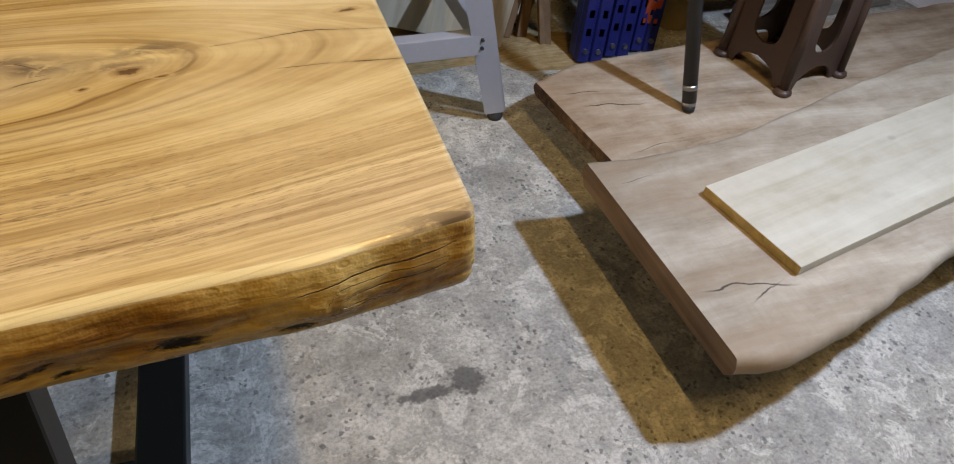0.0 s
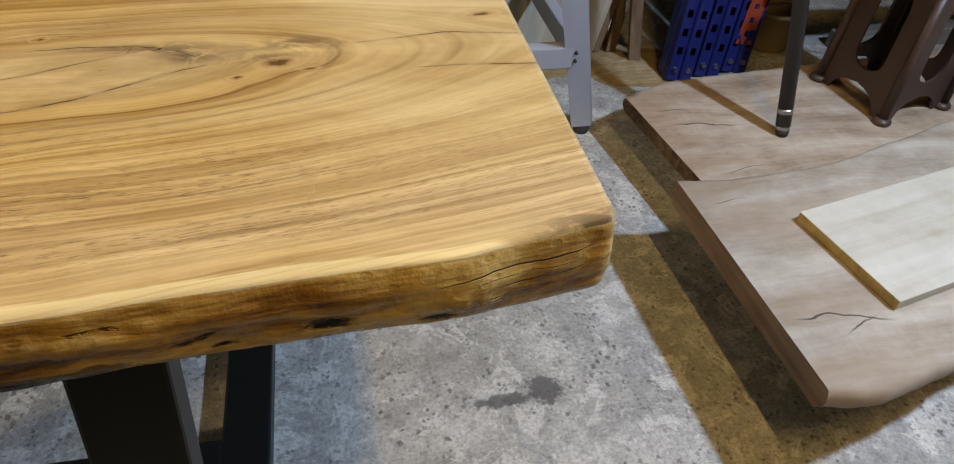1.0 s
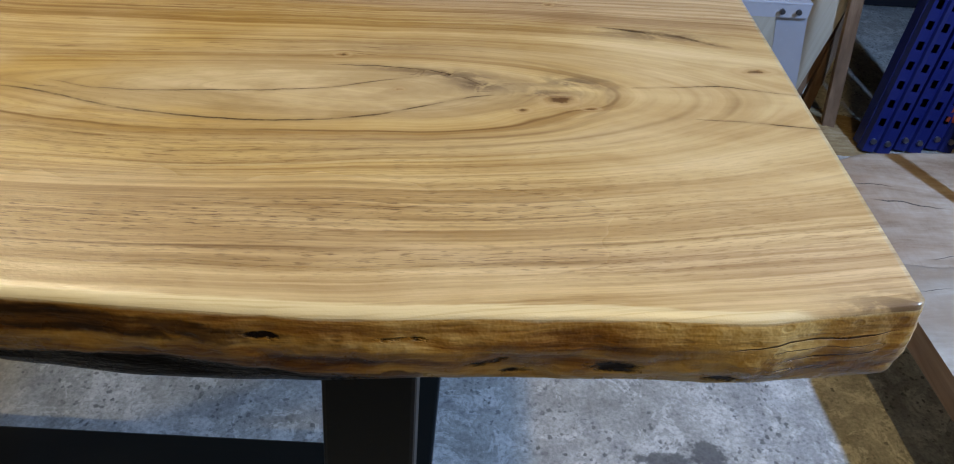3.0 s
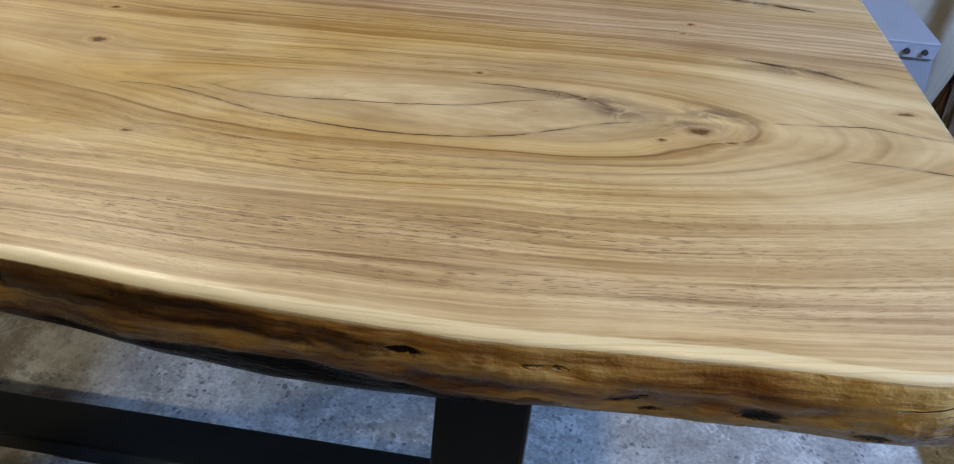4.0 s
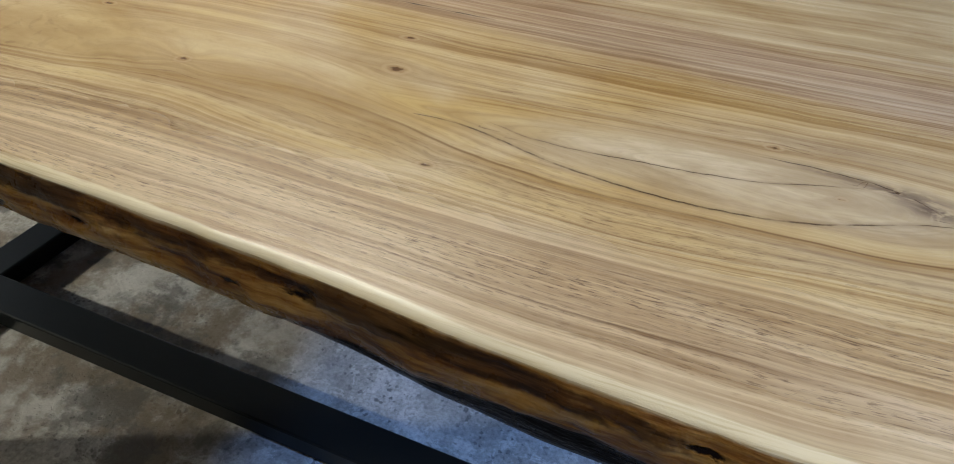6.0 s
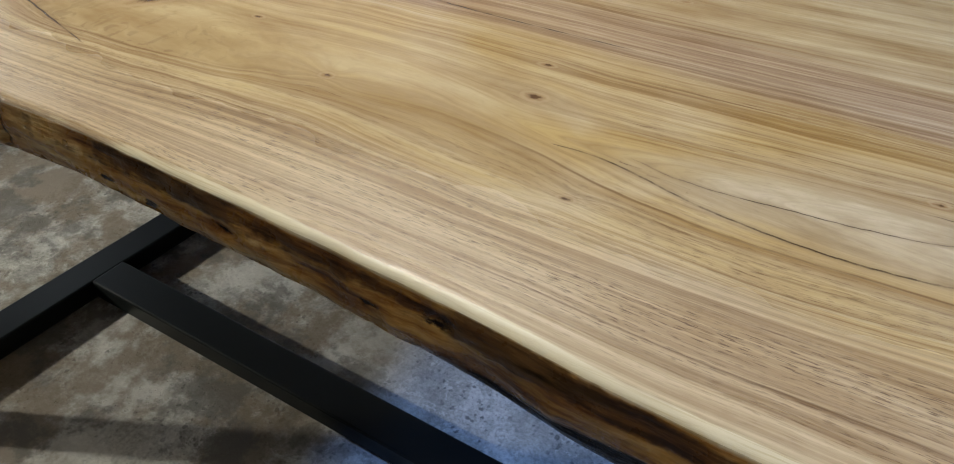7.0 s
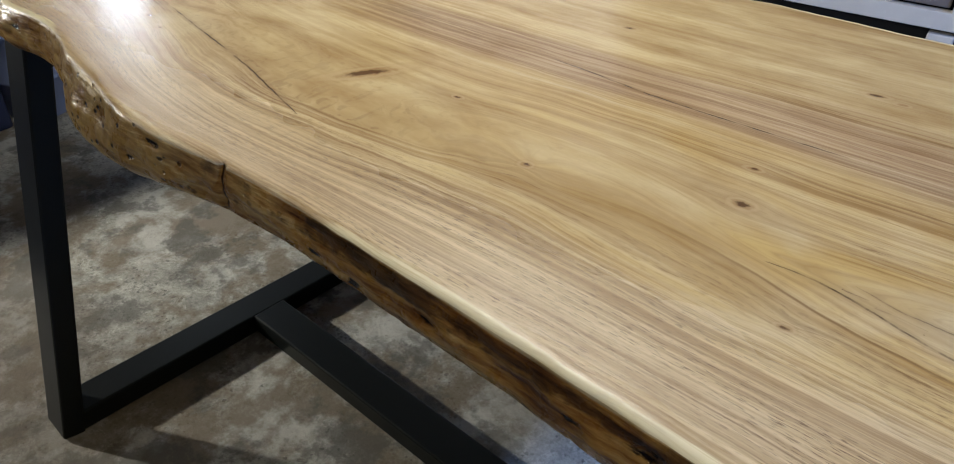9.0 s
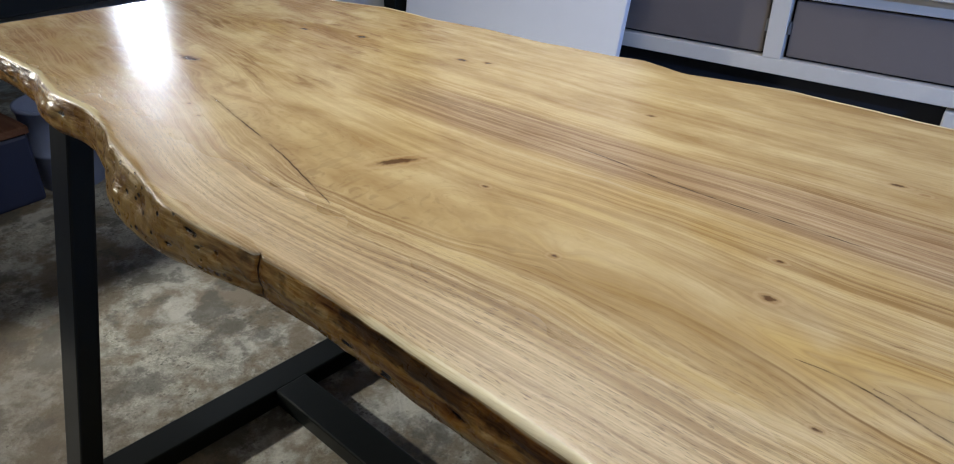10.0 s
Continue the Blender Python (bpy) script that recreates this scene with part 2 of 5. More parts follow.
    # knots: a dark eye in a pale or tan ring
    kd = n.math("ADD", n.math("MULTIPLY", marks[2], 1.3), n.math("MULTIPLY", n.math("SUBTRACT", n.noise(xyz, 130, 3), 0.5), 1.3))
    col = n.mix(n.math("MULTIPLY", n.math("SUBTRACT", 1.0, n.step(kd, 1.2, 3.4)), 0.45), col, (0.315, 0.180, 0.075))
    ring = n.math("MULTIPLY", n.step(kd, 1.25, 1.7), n.math("SUBTRACT", 1.0, n.step(kd, 1.9, 2.6)))
    col = n.mix(n.math("MULTIPLY", ring, 0.26), col, (0.690, 0.540, 0.330))
    knot = n.math("SUBTRACT", 1.0, n.step(kd, 0.55, 1.20))
    col = n.mix(n.math("MULTIPLY", knot, 0.84), col, (0.085, 0.038, 0.017))
    # pale sapwood along the long edges
    sap = n.math("ADD", n.attr("sap"), n.math("MULTIPLY", n.math("SUBTRACT", streak, 0.5), 0.9))
    sap = n.math("ADD", sap, n.math("MULTIPLY", n.math("SUBTRACT", n.noise(n.scale(xyz, (20, 60, 1)), 1, 3), 0.5), 0.8))
    sapc = n.mix(n.step(fine, 0.48, 0.72), (0.730, 0.635, 0.420), (0.600, 0.490, 0.285))
    col = n.mix(n.step(sap, 0.35, 0.75), col, sapc)
    col = n.mix(1.0, col, (1.05, 1.01, 0.86), "MULTIPLY")
    smear = n.noise(xyz, 9, 3)
    rough = n.math("ADD", n.math("ADD", 0.08, n.math("MULTIPLY", smear, 0.15)), n.math("ADD", n.math("MULTIPLY", n.step(n.attr("sap"), 0.3, 1.0), 0.18), n.math("MULTIPLY", porous, 0.17)))
    h = n.math("SUBTRACT", n.math("MULTIPLY", n.noise(xyz, 380, 2), 0.35), n.math("ADD", n.math("MULTIPLY", pores, 0.6), n.math("ADD", crack, knot)))
    h = n.math("ADD", h, n.math("MULTIPLY", n.noise(n.scale(xyz, (5, 16, 1)), 1, 2), 1.6))
    h = n.math("ADD", h, n.math("MULTIPLY", n.noise(n.scale(xyz, (60, 130, 1)), 1, 3, 0.6), 0.7))
    n.bump(h, 0.26, 0.0012)
    return n.done(col, rough, spec=0.5)


def edge_wood():
    """The natural edge: ochre sapwood, brown bark stains and black pits under lacquer."""
    n = Nodes("lacquered live edge")
    xyz = n.coords()
    rim = n.attr("rim")
    stain = n.attr("stain")
    marks = n.split(n.attr("marks", "Vector"))
    a = n.noise(n.scale(xyz, (9, 40, 75)), 1, 4, 0.6, 0.4)
    b = n.noise(n.scale(xyz, (22, 60, 190), (2, 2, 1)), 1, 4, 0.65, 0.2)
    c = n.noise(xyz, 38, 4, 0.65)
    col = n.ramp(n.math("ADD", n.math("MULTIPLY", a, 0.6), n.math("MULTIPLY", b, 0.4)),
                 (0.36, (0.080, 0.030, 0.009)), (0.45, (0.260, 0.120, 0.030)), (0.53, (0.450, 0.255, 0.070)), (0.64, (0.640, 0.440, 0.160)))
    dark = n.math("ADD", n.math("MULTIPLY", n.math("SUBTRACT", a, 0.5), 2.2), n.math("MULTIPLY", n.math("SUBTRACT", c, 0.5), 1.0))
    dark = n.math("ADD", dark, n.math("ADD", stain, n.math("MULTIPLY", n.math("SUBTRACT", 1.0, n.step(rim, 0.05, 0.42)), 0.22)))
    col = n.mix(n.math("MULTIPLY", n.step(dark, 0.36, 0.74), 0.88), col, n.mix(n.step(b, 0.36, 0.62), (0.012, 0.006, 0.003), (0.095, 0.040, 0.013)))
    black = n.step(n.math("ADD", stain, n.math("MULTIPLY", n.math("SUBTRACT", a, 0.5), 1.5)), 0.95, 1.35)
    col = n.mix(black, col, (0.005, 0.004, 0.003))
    tan = n.ramp(n.math("ADD", n.math("MULTIPLY", a, 0.5), n.math("MULTIPLY", c, 0.5)), (0.36, (0.185, 0.092, 0.026)), (0.45, (0.460, 0.285, 0.080)), (0.57, (0.660, 0.475, 0.180)))
    col = n.mix(n.math("MULTIPLY", n.attr("clean"), 0.82), col, tan)
    # small borer pits
    v = n.voronoi(n.scale(xyz, (55, 55, 85)), 1.0)
    pit = n.math("MULTIPLY", n.math("SUBTRACT", 1.0, n.step(v, 0.14, 0.26)), n.attr("pitted"))
    col = n.mix(pit, col, (0.012, 0.007, 0.004))
    # pale lip
    lip = n.math("ADD", rim, n.math("MULTIPLY", n.math("SUBTRACT", a, 0.5), 0.14))
    col = n.mix(n.math("SUBTRACT", 1.0, n.step(lip, 0.0, 0.035)), col, n.mix(b, (0.42, 0.31, 0.15), (0.58, 0.46, 0.26)))
    kd = n.math("ADD", marks[2], n.math("MULTIPLY", n.math("SUBTRACT", n.noise(n.scale(xyz, (0.5, 1, 1)), 90, 4, 0.65), 0.5), 3.2))
    hole = n.math("SUBTRACT", 1.0, n.step(kd, 0.45, 1.0))
    col = n.mix(hole, col, (0.010, 0.005, 0.003))
    fiss = n.math("SUBTRACT", 1.0, n.step(n.math("ABSOLUTE", marks[0]), n.math("MULTIPLY", marks[1], 0.4), n.math("ADD", marks[1], 1e-5)))
    fiss = n.math("MULTIPLY", fiss, n.step(marks[1], 0.00005, 0.0004))
    col = n.mix(n.math("MULTIPLY", fiss, 0.9), col, (0.03, 0.014, 0.007))
    h = n.math("ADD", n.math("MULTIPLY", a, 1.0), n.math("MULTIPLY", c, 0.9))
    h = n.math("SUBTRACT", h, n.math("ADD", pit, n.math("ADD", hole, fiss)))
    n.bump(h, 0.75, 0.003)
    return n.done(col, n.math("ADD", 0.14, n.math("MULTIPLY", c, 0.30)), spec=n.math("SUBTRACT", 0.22, n.math("MULTIPLY", black, 0.18)))


def end_wood():
    n = Nodes("end grain")
    xyz = n.coords()
    a = n.noise(n.scale(xyz, (40, 30, 160)), 1, 4, 0.6)
    col = n.ramp(a, (0.35, (0.13, 0.075, 0.035)), (0.5, (0.24, 0.15, 0.07)), (0.65, (0.34, 0.23, 0.12)))
    n.bump(a, 0.4, 0.001)
    return n.done(col, 0.35)


def concrete():
    """Worn cement floor with exposed dark stones, pale laitance, stains and painted shade in the west."""
    n = Nodes("worn concrete")
    xyz = n.coords()
    big = n.noise(xyz, 1.3, 3, 0.6)
    mid = n.noise(xyz, 7, 6, 0.70, 0.6)
    small = n.noise(xyz, 34, 6, 0.72, 0.3)
    grit = n.noise(xyz, 260, 3)
    col = n.ramp(n.math("ADD", n.math("MULTIPLY", big, 0.22), n.math("ADD", n.math("MULTIPLY", mid, 0.43), n.math("MULTIPLY", small, 0.35))),
                 (0.38, (0.208, 0.199, 0.172)), (0.46, (0.305, 0.293, 0.255)), (0.53, (0.390, 0.377, 0.332)), (0.60, (0.505, 0.492, 0.438)))
    # crisp pale laitance and grey worn patches
    pale = n.step(n.noise(n.scale(xyz, (1, 1, 1), (5, 2, 0)), 14, 9, 0.74, 0.9), 0.53, 0.57)
    col = n.mix(n.math("MULTIPLY", pale, 0.62), col, (0.585, 0.570, 0.512))
    worn = n.step(n.noise(n.scale(xyz, (1, 1, 1), (2, 7, 0)), 6, 8, 0.70, 0.6), 0.53, 0.59)
    col = n.mix(n.math("MULTIPLY", worn, 0.40), col, (0.205, 0.202, 0.194))
    # dark stones of all sizes
    warp = n.math("MULTIPLY", n.math("SUBTRACT", n.noise(xyz, 150, 3, 0.6), 0.5), 0.95)
    s1 = n.math("ADD", n.voronoi(xyz, 92), warp)
    s2 = n.math("ADD", n.voronoi(n.scale(xyz, (1, 1, 1), (3.1, 1.7, 0)), 27), n.math("MULTIPLY", n.math("SUBTRACT", n.noise(xyz, 70, 4, 0.65), 0.5), 0.9))
    size = n.math("MULTIPLY", n.math("POWER", n.split(n.voronoi(xyz, 92, "Color"))[0], 1.6), 0.50)
    m1 = n.math("MULTIPLY", n.math("SUBTRACT", 1.0, n.step(s1, n.math("SUBTRACT", size, 0.12), n.math("ADD", size, 0.02))), n.step(n.noise(xyz, 9, 3), 0.34, 0.60))
    m2 = n.math("MULTIPLY", n.math("SUBTRACT", 1.0, n.step(s2, 0.02, 0.22)), n.step(n.noise(n.scale(xyz, (1, 1, 1), (9, 0, 0)), 6, 2), 0.45, 0.60))
    col = n.mix(n.math("MULTIPLY", m1, n.math("ADD", 0.25, n.math("MULTIPLY", n.noise(xyz, 31, 2), 0.9))), col, (0.095, 0.092, 0.086))
    col = n.mix(n.math("MULTIPLY", m2, 0.62), col, (0.105, 0.104, 0.102))
    col = n.mix(1.0, col, n.ramp(n.noise(xyz, 150, 4, 0.7), (0.35, (0.72, 0.72, 0.72)), (0.5, (1, 1, 1)), (0.66, (1.22, 1.22, 1.22))), "MULTIPLY")
    # brown patches toward the far end, also lowering its tone in place of shade
    brown = n.step(n.noise(n.scale(xyz, (1, 1, 1), (4, 6, 0)), 5.0, 7, 0.66, 0.15), 0.44, 0.57)
    p = n.split(xyz)
    west = n.step(p[0], 0.15, -0.15)
    chalk = n.step(n.noise(n.scale(xyz, (1, 1, 1), (6, 3, 0)), 4.2, 8, 0.66, 0.12), 0.48, 0.57)
    col = n.mix(n.math("MULTIPLY", n.math("MULTIPLY", chalk, west), 0.66), col, (0.57, 0.560, 0.515))
    col = n.mix(n.math("MULTIPLY", n.math("MULTIPLY", brown, west), 0.78), col, (0.160, 0.120, 0.072))
    west2 = n.step(n.noise(n.scale(xyz, (1, 1, 1), (1, 2, 0)), 6.5, 8, 0.68, 0.12), 0.50, 0.59)
    col = n.mix(n.math("MULTIPLY", n.math("MULTIPLY", west2, west), 0.70), col, (0.098, 0.094, 0.082))
    # oil stain
    blobs = []
    for cx, cy, rx, ry in ((1.172, 0.385, 0.036, 0.030), (1.095, 0.374, 0.060, 0.014)):
        sx = n.math("DIVIDE", n.math("SUBTRACT", p[0], cx), rx)
        sy = n.math("DIVIDE", n.math("SUBTRACT", p[1], cy), ry)
        blobs.append(n.math("SQRT", n.math("ADD", n.math("MULTIPLY", sx, sx), n.math("MULTIPLY", sy, sy))))
    d = n.math("MINIMUM", blobs[0], blobs[1])
    d = n.math("ADD", d, n.math("MULTIPLY", n.math("SUBTRACT", n.noise(xyz, 55, 5, 0.7), 0.5), 2.2))
    wet = n.mix(n.noise(xyz, 120, 3), (0.040, 0.038, 0.035), (0.125, 0.120, 0.110))
    col = n.mix(n.math("MULTIPLY", n.math("SUBTRACT", 1.0, n.step(d, 0.65, 1.10)), 0.85), col, wet)
    # broad brown darkening beside the west frame, painted in place of shade
    sx = n.math("DIVIDE", n.math("ADD", p[0], 0.95), 0.46)
    sy = n.math("DIVIDE", n.math("ADD", p[1], 0.10), 0.24)
    floor_shade = n.math("SQRT", n.math("ADD", n.math("MULTIPLY", sx, sx), n.math("MULTIPLY", sy, sy)))
    floor_shade = n.math("ADD", floor_shade, n.math("MULTIPLY", n.math("SUBTRACT", n.noise(xyz, 7, 7, 0.68), 0.5), 1.7))
    col = n.mix(n.math("MULTIPLY", n.math("SUBTRACT", 1.0, n.step(floor_shade, 0.70, 1.15)), 0.55), col, n.mix(small, (0.070, 0.050, 0.032), (0.170, 0.125, 0.080)))
    h = n.math("ADD", n.math("MULTIPLY", mid, 1.0), n.math("ADD", n.math("MULTIPLY", small, 0.7), n.math("MULTIPLY", grit, 0.25)))
    h = n.math("SUBTRACT", h, n.math("MULTIPLY", m1, 0.5))
    n.bump(h, 0.5, 0.004)
    return n.done(col, n.math("ADD", 0.52, n.math("MULTIPLY", mid, 0.3)), spec=0.4)


def rough_wood(name, dark, mid, light, along="x", scale=1.0, rough=0.7, stain=0.3, cracks=()):
    """Sawn or planed timber with grain along one axis of the object."""
    n = Nodes(name)
    xyz = n.coords()
    k = {"x": (1.6, 36, 36), "y": (36, 1.6, 36), "z": (36, 36, 1.6)}[along]
    k = tuple(v * scale for v in k)
    warp = n.noise(xyz, 5 * scale, 2)
    vec = n.scale(xyz, k)
    a = n.noise(vec, 1, 4, 0.6, 0.8)
    f = n.noise(n.scale(vec, (4, 4, 4)), 1, 3, 0.7)
    b = n.noise(xyz, 6 * scale, 4)
    col = n.ramp(n.math("ADD", n.math("MULTIPLY", a, 0.65), n.math("MULTIPLY", warp, 0.35)), (0.34, dark), (0.5, mid), (0.66, light))
    col = n.mix(n.math("MULTIPLY", n.step(f, 0.5, 0.75), 0.35), col, dark)
    col = n.mix(n.math("MULTIPLY", n.step(b, 0.48, 0.72), stain), col, tuple(v * 0.6 for v in mid))
    p = n.split(xyz)
    jag = n.math("MULTIPLY", n.math("SUBTRACT", n.noise(xyz, 26, 4, 0.6), 0.5), 0.035)
    for x0, x1, y0, slope, width in cracks:
        d = n.math("SUBTRACT", p[1], n.math("ADD", y0, n.math("MULTIPLY", n.math("SUBTRACT", p[0], x0), slope)))
        d = n.math("ABSOLUTE", n.math("ADD", d, jag))
        inside = n.math("MULTIPLY", n.step(p[0], x0, x0 + 0.03), n.step(p[0], x1, x1 - 0.06))
        m = n.math("MULTIPLY", n.math("SUBTRACT", 1.0, n.step(d, width * 0.4, width)), inside)
        col = n.mix(m, col, (0.028, 0.019, 0.014))
    n.bump(n.math("ADD", a, n.math("MULTIPLY", f, 0.6)), 0.35, 0.0015)
    return n.done(col, rough, spec=0.3)


def slab_wood(name, dark, mid, light, brown, cracks=()):
    """Dusty sawn slab: soft mottled figure, pale saw dust, brown bands and long smooth checks."""
    n = Nodes(name)
    xyz = n.coords()
    p = n.split(xyz)
    bend = n.noise(xyz, 2.6, 3)
    v = n.join(n.math("MULTIPLY", p[0], 2.4), n.math("ADD", n.math("MULTIPLY", p[1], 17), n.math("MULTIPLY", bend, 1.5)), 0)
    a = n.noise(v, 1, 5, 0.62)
    b = n.noise(xyz, 11, 7, 0.72)
    f = n.noise(n.scale(v, (5, 7, 1)), 1, 4, 0.7)
    col = n.ramp(n.math("ADD", n.math("MULTIPLY", a, 0.5), n.math("ADD", n.math("MULTIPLY", b, 0.35), n.math("MULTIPLY", f, 0.15))), (0.40, dark), (0.50, mid), (0.60, light))
    zone = n.math("MULTIPLY", n.step(n.noise(n.scale(v, (0.5, 0.35, 1), (4, 1, 0)), 1, 3), 0.42, 0.62), n.step(p[0], 2.05, 1.55))
    col = n.mix(n.math("MULTIPLY", zone, 0.60), col, brown)
    col = n.mix(n.math("MULTIPLY", n.step(n.noise(n.scale(xyz, (0.7, 1.6, 1)), 22, 8, 0.75), 0.52, 0.68), 0.26), col, light)
    saw = n.noise(n.scale(xyz, (210, 9, 9)), 1, 2)
    col = n.mix(n.math("MULTIPLY", n.step(saw, 0.54, 0.72), 0.16), col, dark)
    jag = n.math("ADD", n.math("MULTIPLY", n.math("SUBTRACT", n.noise(xyz, 9, 2), 0.5), 0.050), n.math("MULTIPLY", n.math("SUBTRACT", n.noise(xyz, 60, 3), 0.5), 0.006))
    for x0, x1, y0, slope, width in cracks:
        d = n.math("SUBTRACT", p[1], n.math("ADD", y0, n.math("MULTIPLY", n.math("SUBTRACT", p[0], x0), slope)))
        d = n.math("ABSOLUTE", n.math("ADD", d, jag))
        inside = n.math("MULTIPLY", n.step(p[0], x0, x0 + 0.04), n.step(p[0], x1, x1 - 0.06))
        m = n.math("MULTIPLY", n.math("SUBTRACT", 1.0, n.step(d, width * 0.3, width)), inside)
        col = n.mix(n.math("MULTIPLY", m, 0.9), col, (0.040, 0.028, 0.022))
    n.bump(n.math("ADD", n.math("ADD", a, b), n.math("MULTIPLY", saw, 0.5)), 0.35, 0.0015)
    return n.done(col, n.math("ADD", 0.62, n.math("MULTIPLY", b, 0.25)), spec=0.3)


def planed_plank(name):
    """Pale planed board with faint cathedral grain, tan knots and grey smears."""
    n = Nodes(name)
    xyz = n.coords()
    a = n.noise(n.scale(xyz, (1.5, 22, 22)), 1, 4, 0.6, 0.6)
    b = n.noise(xyz, 9, 6, 0.68)
    col = n.ramp(n.math("ADD", n.math("MULTIPLY", a, 0.55), n.math("MULTIPLY", b, 0.45)), (0.36, (0.41, 0.360, 0.262)), (0.50, (0.490, 0.450, 0.355)), (0.64, (0.565, 0.530, 0.430)))
    p = n.split(xyz)
    jit = n.math("MULTIPLY", n.math("SUBTRACT", n.noise(xyz, 38, 4, 0.65), 0.5), 1.6)
    for kx, ky, rx, ry, tone in ((0.20, 0.10, 0.022, 0.010, (0.330, 0.255, 0.160)), (0.36, 0.15, 0.028, 0.012, (0.345, 0.270, 0.175)), (0.30, 0.06, 0.016, 0.008, (0.335, 0.300, 0.240)),
                                 (0.47, 0.18, 0.010, 0.007, (0.20, 0.165, 0.130)), (0.12, 0.16, 0.014, 0.007, (0.350, 0.285, 0.190))):
        dx = n.math("DIVIDE", n.math("SUBTRACT", p[0], kx), rx)
        dy = n.math("DIVIDE", n.math("SUBTRACT", p[1], ky), ry)
        d = n.math("ADD", n.math("SQRT", n.math("ADD", n.math("MULTIPLY", dx, dx), n.math("MULTIPLY", dy, dy))), jit)
        col = n.mix(n.math("MULTIPLY", n.math("SUBTRACT", 1.0, n.step(d, 0.3, 1.6)), 0.38), col, tone)
    n.bump(a, 0.2, 0.001)
    return n.done(col, 0.55, spec=0.35)


def paint(name, colour, rough=0.45, metal=0.0, wear=0.25, bump=0.08, spec=0.5):
    n = Nodes(name)
    xyz = n.coords()
    a, b = n.noise(xyz, 7, 4), n.noise(xyz, 90, 3)
    col = n.mix(n.math("MULTIPLY", n.step(a, 0.45, 0.75), wear), colour, tuple(c * 0.55 for c in colour))
    col = n.mix(n.math("MULTIPLY", n.step(b, 0.58, 0.8), wear), col, tuple(min(1, c * 1.35 + 0.003) for c in colour))
    n.bump(n.math("ADD", a, n.math("MULTIPLY", b, 0.5)), bump, 0.001)
    return n.done(col, n.math("ADD", rough - 0.06, n.math("MULTIPLY", a, 0.14)), metal, spec=spec)


def glow(name, colour, power):
    n = Nodes(name)
    n.bsdf.inputs["Emission Color"].default_value = (*colour, 1)
    n.bsdf.inputs["Emission Strength"].default_value = power
    return n.done((0.8, 0.8, 0.8), 0.4)


M_TOP, M_EDGE, M_END = table_wood(), edge_wood(), end_wood()
M_FLOOR = concrete()
M_BLACK = paint("black powder coat", (0.0065, 0.0080, 0.0076), 0.36, wear=0.4, bump=0.05, spec=0.22)
M_RUBBER = paint("black rubber", (0.016, 0.016, 0.017), 0.7)
M_WALNUT = slab_wood("sawn walnut", (0.262, 0.206, 0.148), (0.360, 0.300, 0.228), (0.450, 0.392, 0.312), (0.285, 0.192, 0.120),
                     cracks=((1.53, 1.72, 0.325, -0.18, 0.0028), (1.60, 1.70, 0.265, 0.50, 0.0022), (1.52, 1.62, 0.60, 0.2, 0.0015)))
M_WALNUT_A = slab_wood("sawn walnut darker", (0.248, 0.168, 0.106), (0.385, 0.290, 0.205), (0.490, 0.405, 0.310), (0.315, 0.178, 0.094),
                       cracks=((1.62, 1.80, 0.945, -0.10, 0.0032), (1.59, 1.72, 1.005, -0.10, 0.0018), (1.66, 1.80, 0.76, 0.1, 0.0015)))
M_BARK = rough_wood("dark bark edge", (0.030, 0.017, 0.010), (0.085, 0.046, 0.026), (0.18, 0.105, 0.06), "x", 1.5, 0.8, 0.4)
M_SAWN_END = rough_wood("sawn end grain", (0.120, 0.070, 0.042), (0.205, 0.130, 0.085), (0.300, 0.205, 0.145), "y", 1.2, 0.8, 0.4)
M_PINE = planed_plank("planed poplar")
M_PINE_EDGE = rough_wood("plank sawn edge", (0.27, 0.17, 0.06), (0.42, 0.29, 0.12), (0.52, 0.39, 0.19), "x", 0.9, 0.65, 0.2)
M_BROWNWOOD = rough_wood("old brown timber", (0.085, 0.046, 0.024), (0.180, 0.105, 0.058), (0.270, 0.170, 0.10), "z", 1.0, 0.75, 0.3)
M_PLY = rough_wood("plywood sheet", (0.30, 0.25, 0.17), (0.430, 0.380, 0.285), (0.520, 0.475, 0.375), "z", 0.35, 0.7, 0.25)
M_GREYSTEEL = paint("grey enamelled steel", (0.330, 0.345, 0.375), 0.38, wear=0.22)
M_BLUE = paint("blue rack enamel", (0.004, 0.011, 0.100), 0.40, wear=0.45)
# near-black colour that stands in for the shade inside hollows
M_HOLLOW_SHADE = paint("painted hollow shade", (0.006, 0.007, 0.012), 0.8)
M_ORANGE = paint("orange rack enamel", (0.300, 0.046, 0.018), 0.45, wear=0.35)
M_BROWNPLASTIC = paint("brown moulded plastic", (0.070, 0.038, 0.027), 0.42, wear=0.75, bump=0.25)
M_TUBE = paint("charcoal tube", (0.030, 0.030, 0.032), 0.42)
M_CHROME = paint("chrome ring", (0.42, 0.42, 0.43), 0.34, 1.0)
M_BUCKET = paint("beige plastic", (0.40, 0.30, 0.155), 0.5, wear=0.45)
M_WHITE = paint("white laminate", (0.80, 0.80, 0.83), 0.35, wear=0.06)
M_WHITEFRAME = paint("off-white painted wood", (0.62, 0.58, 0.52), 0.5, wear=0.18)
M_GREYPANEL = paint("grey drawer front", (0.165, 0.140, 0.130), 0.42, wear=0.22)
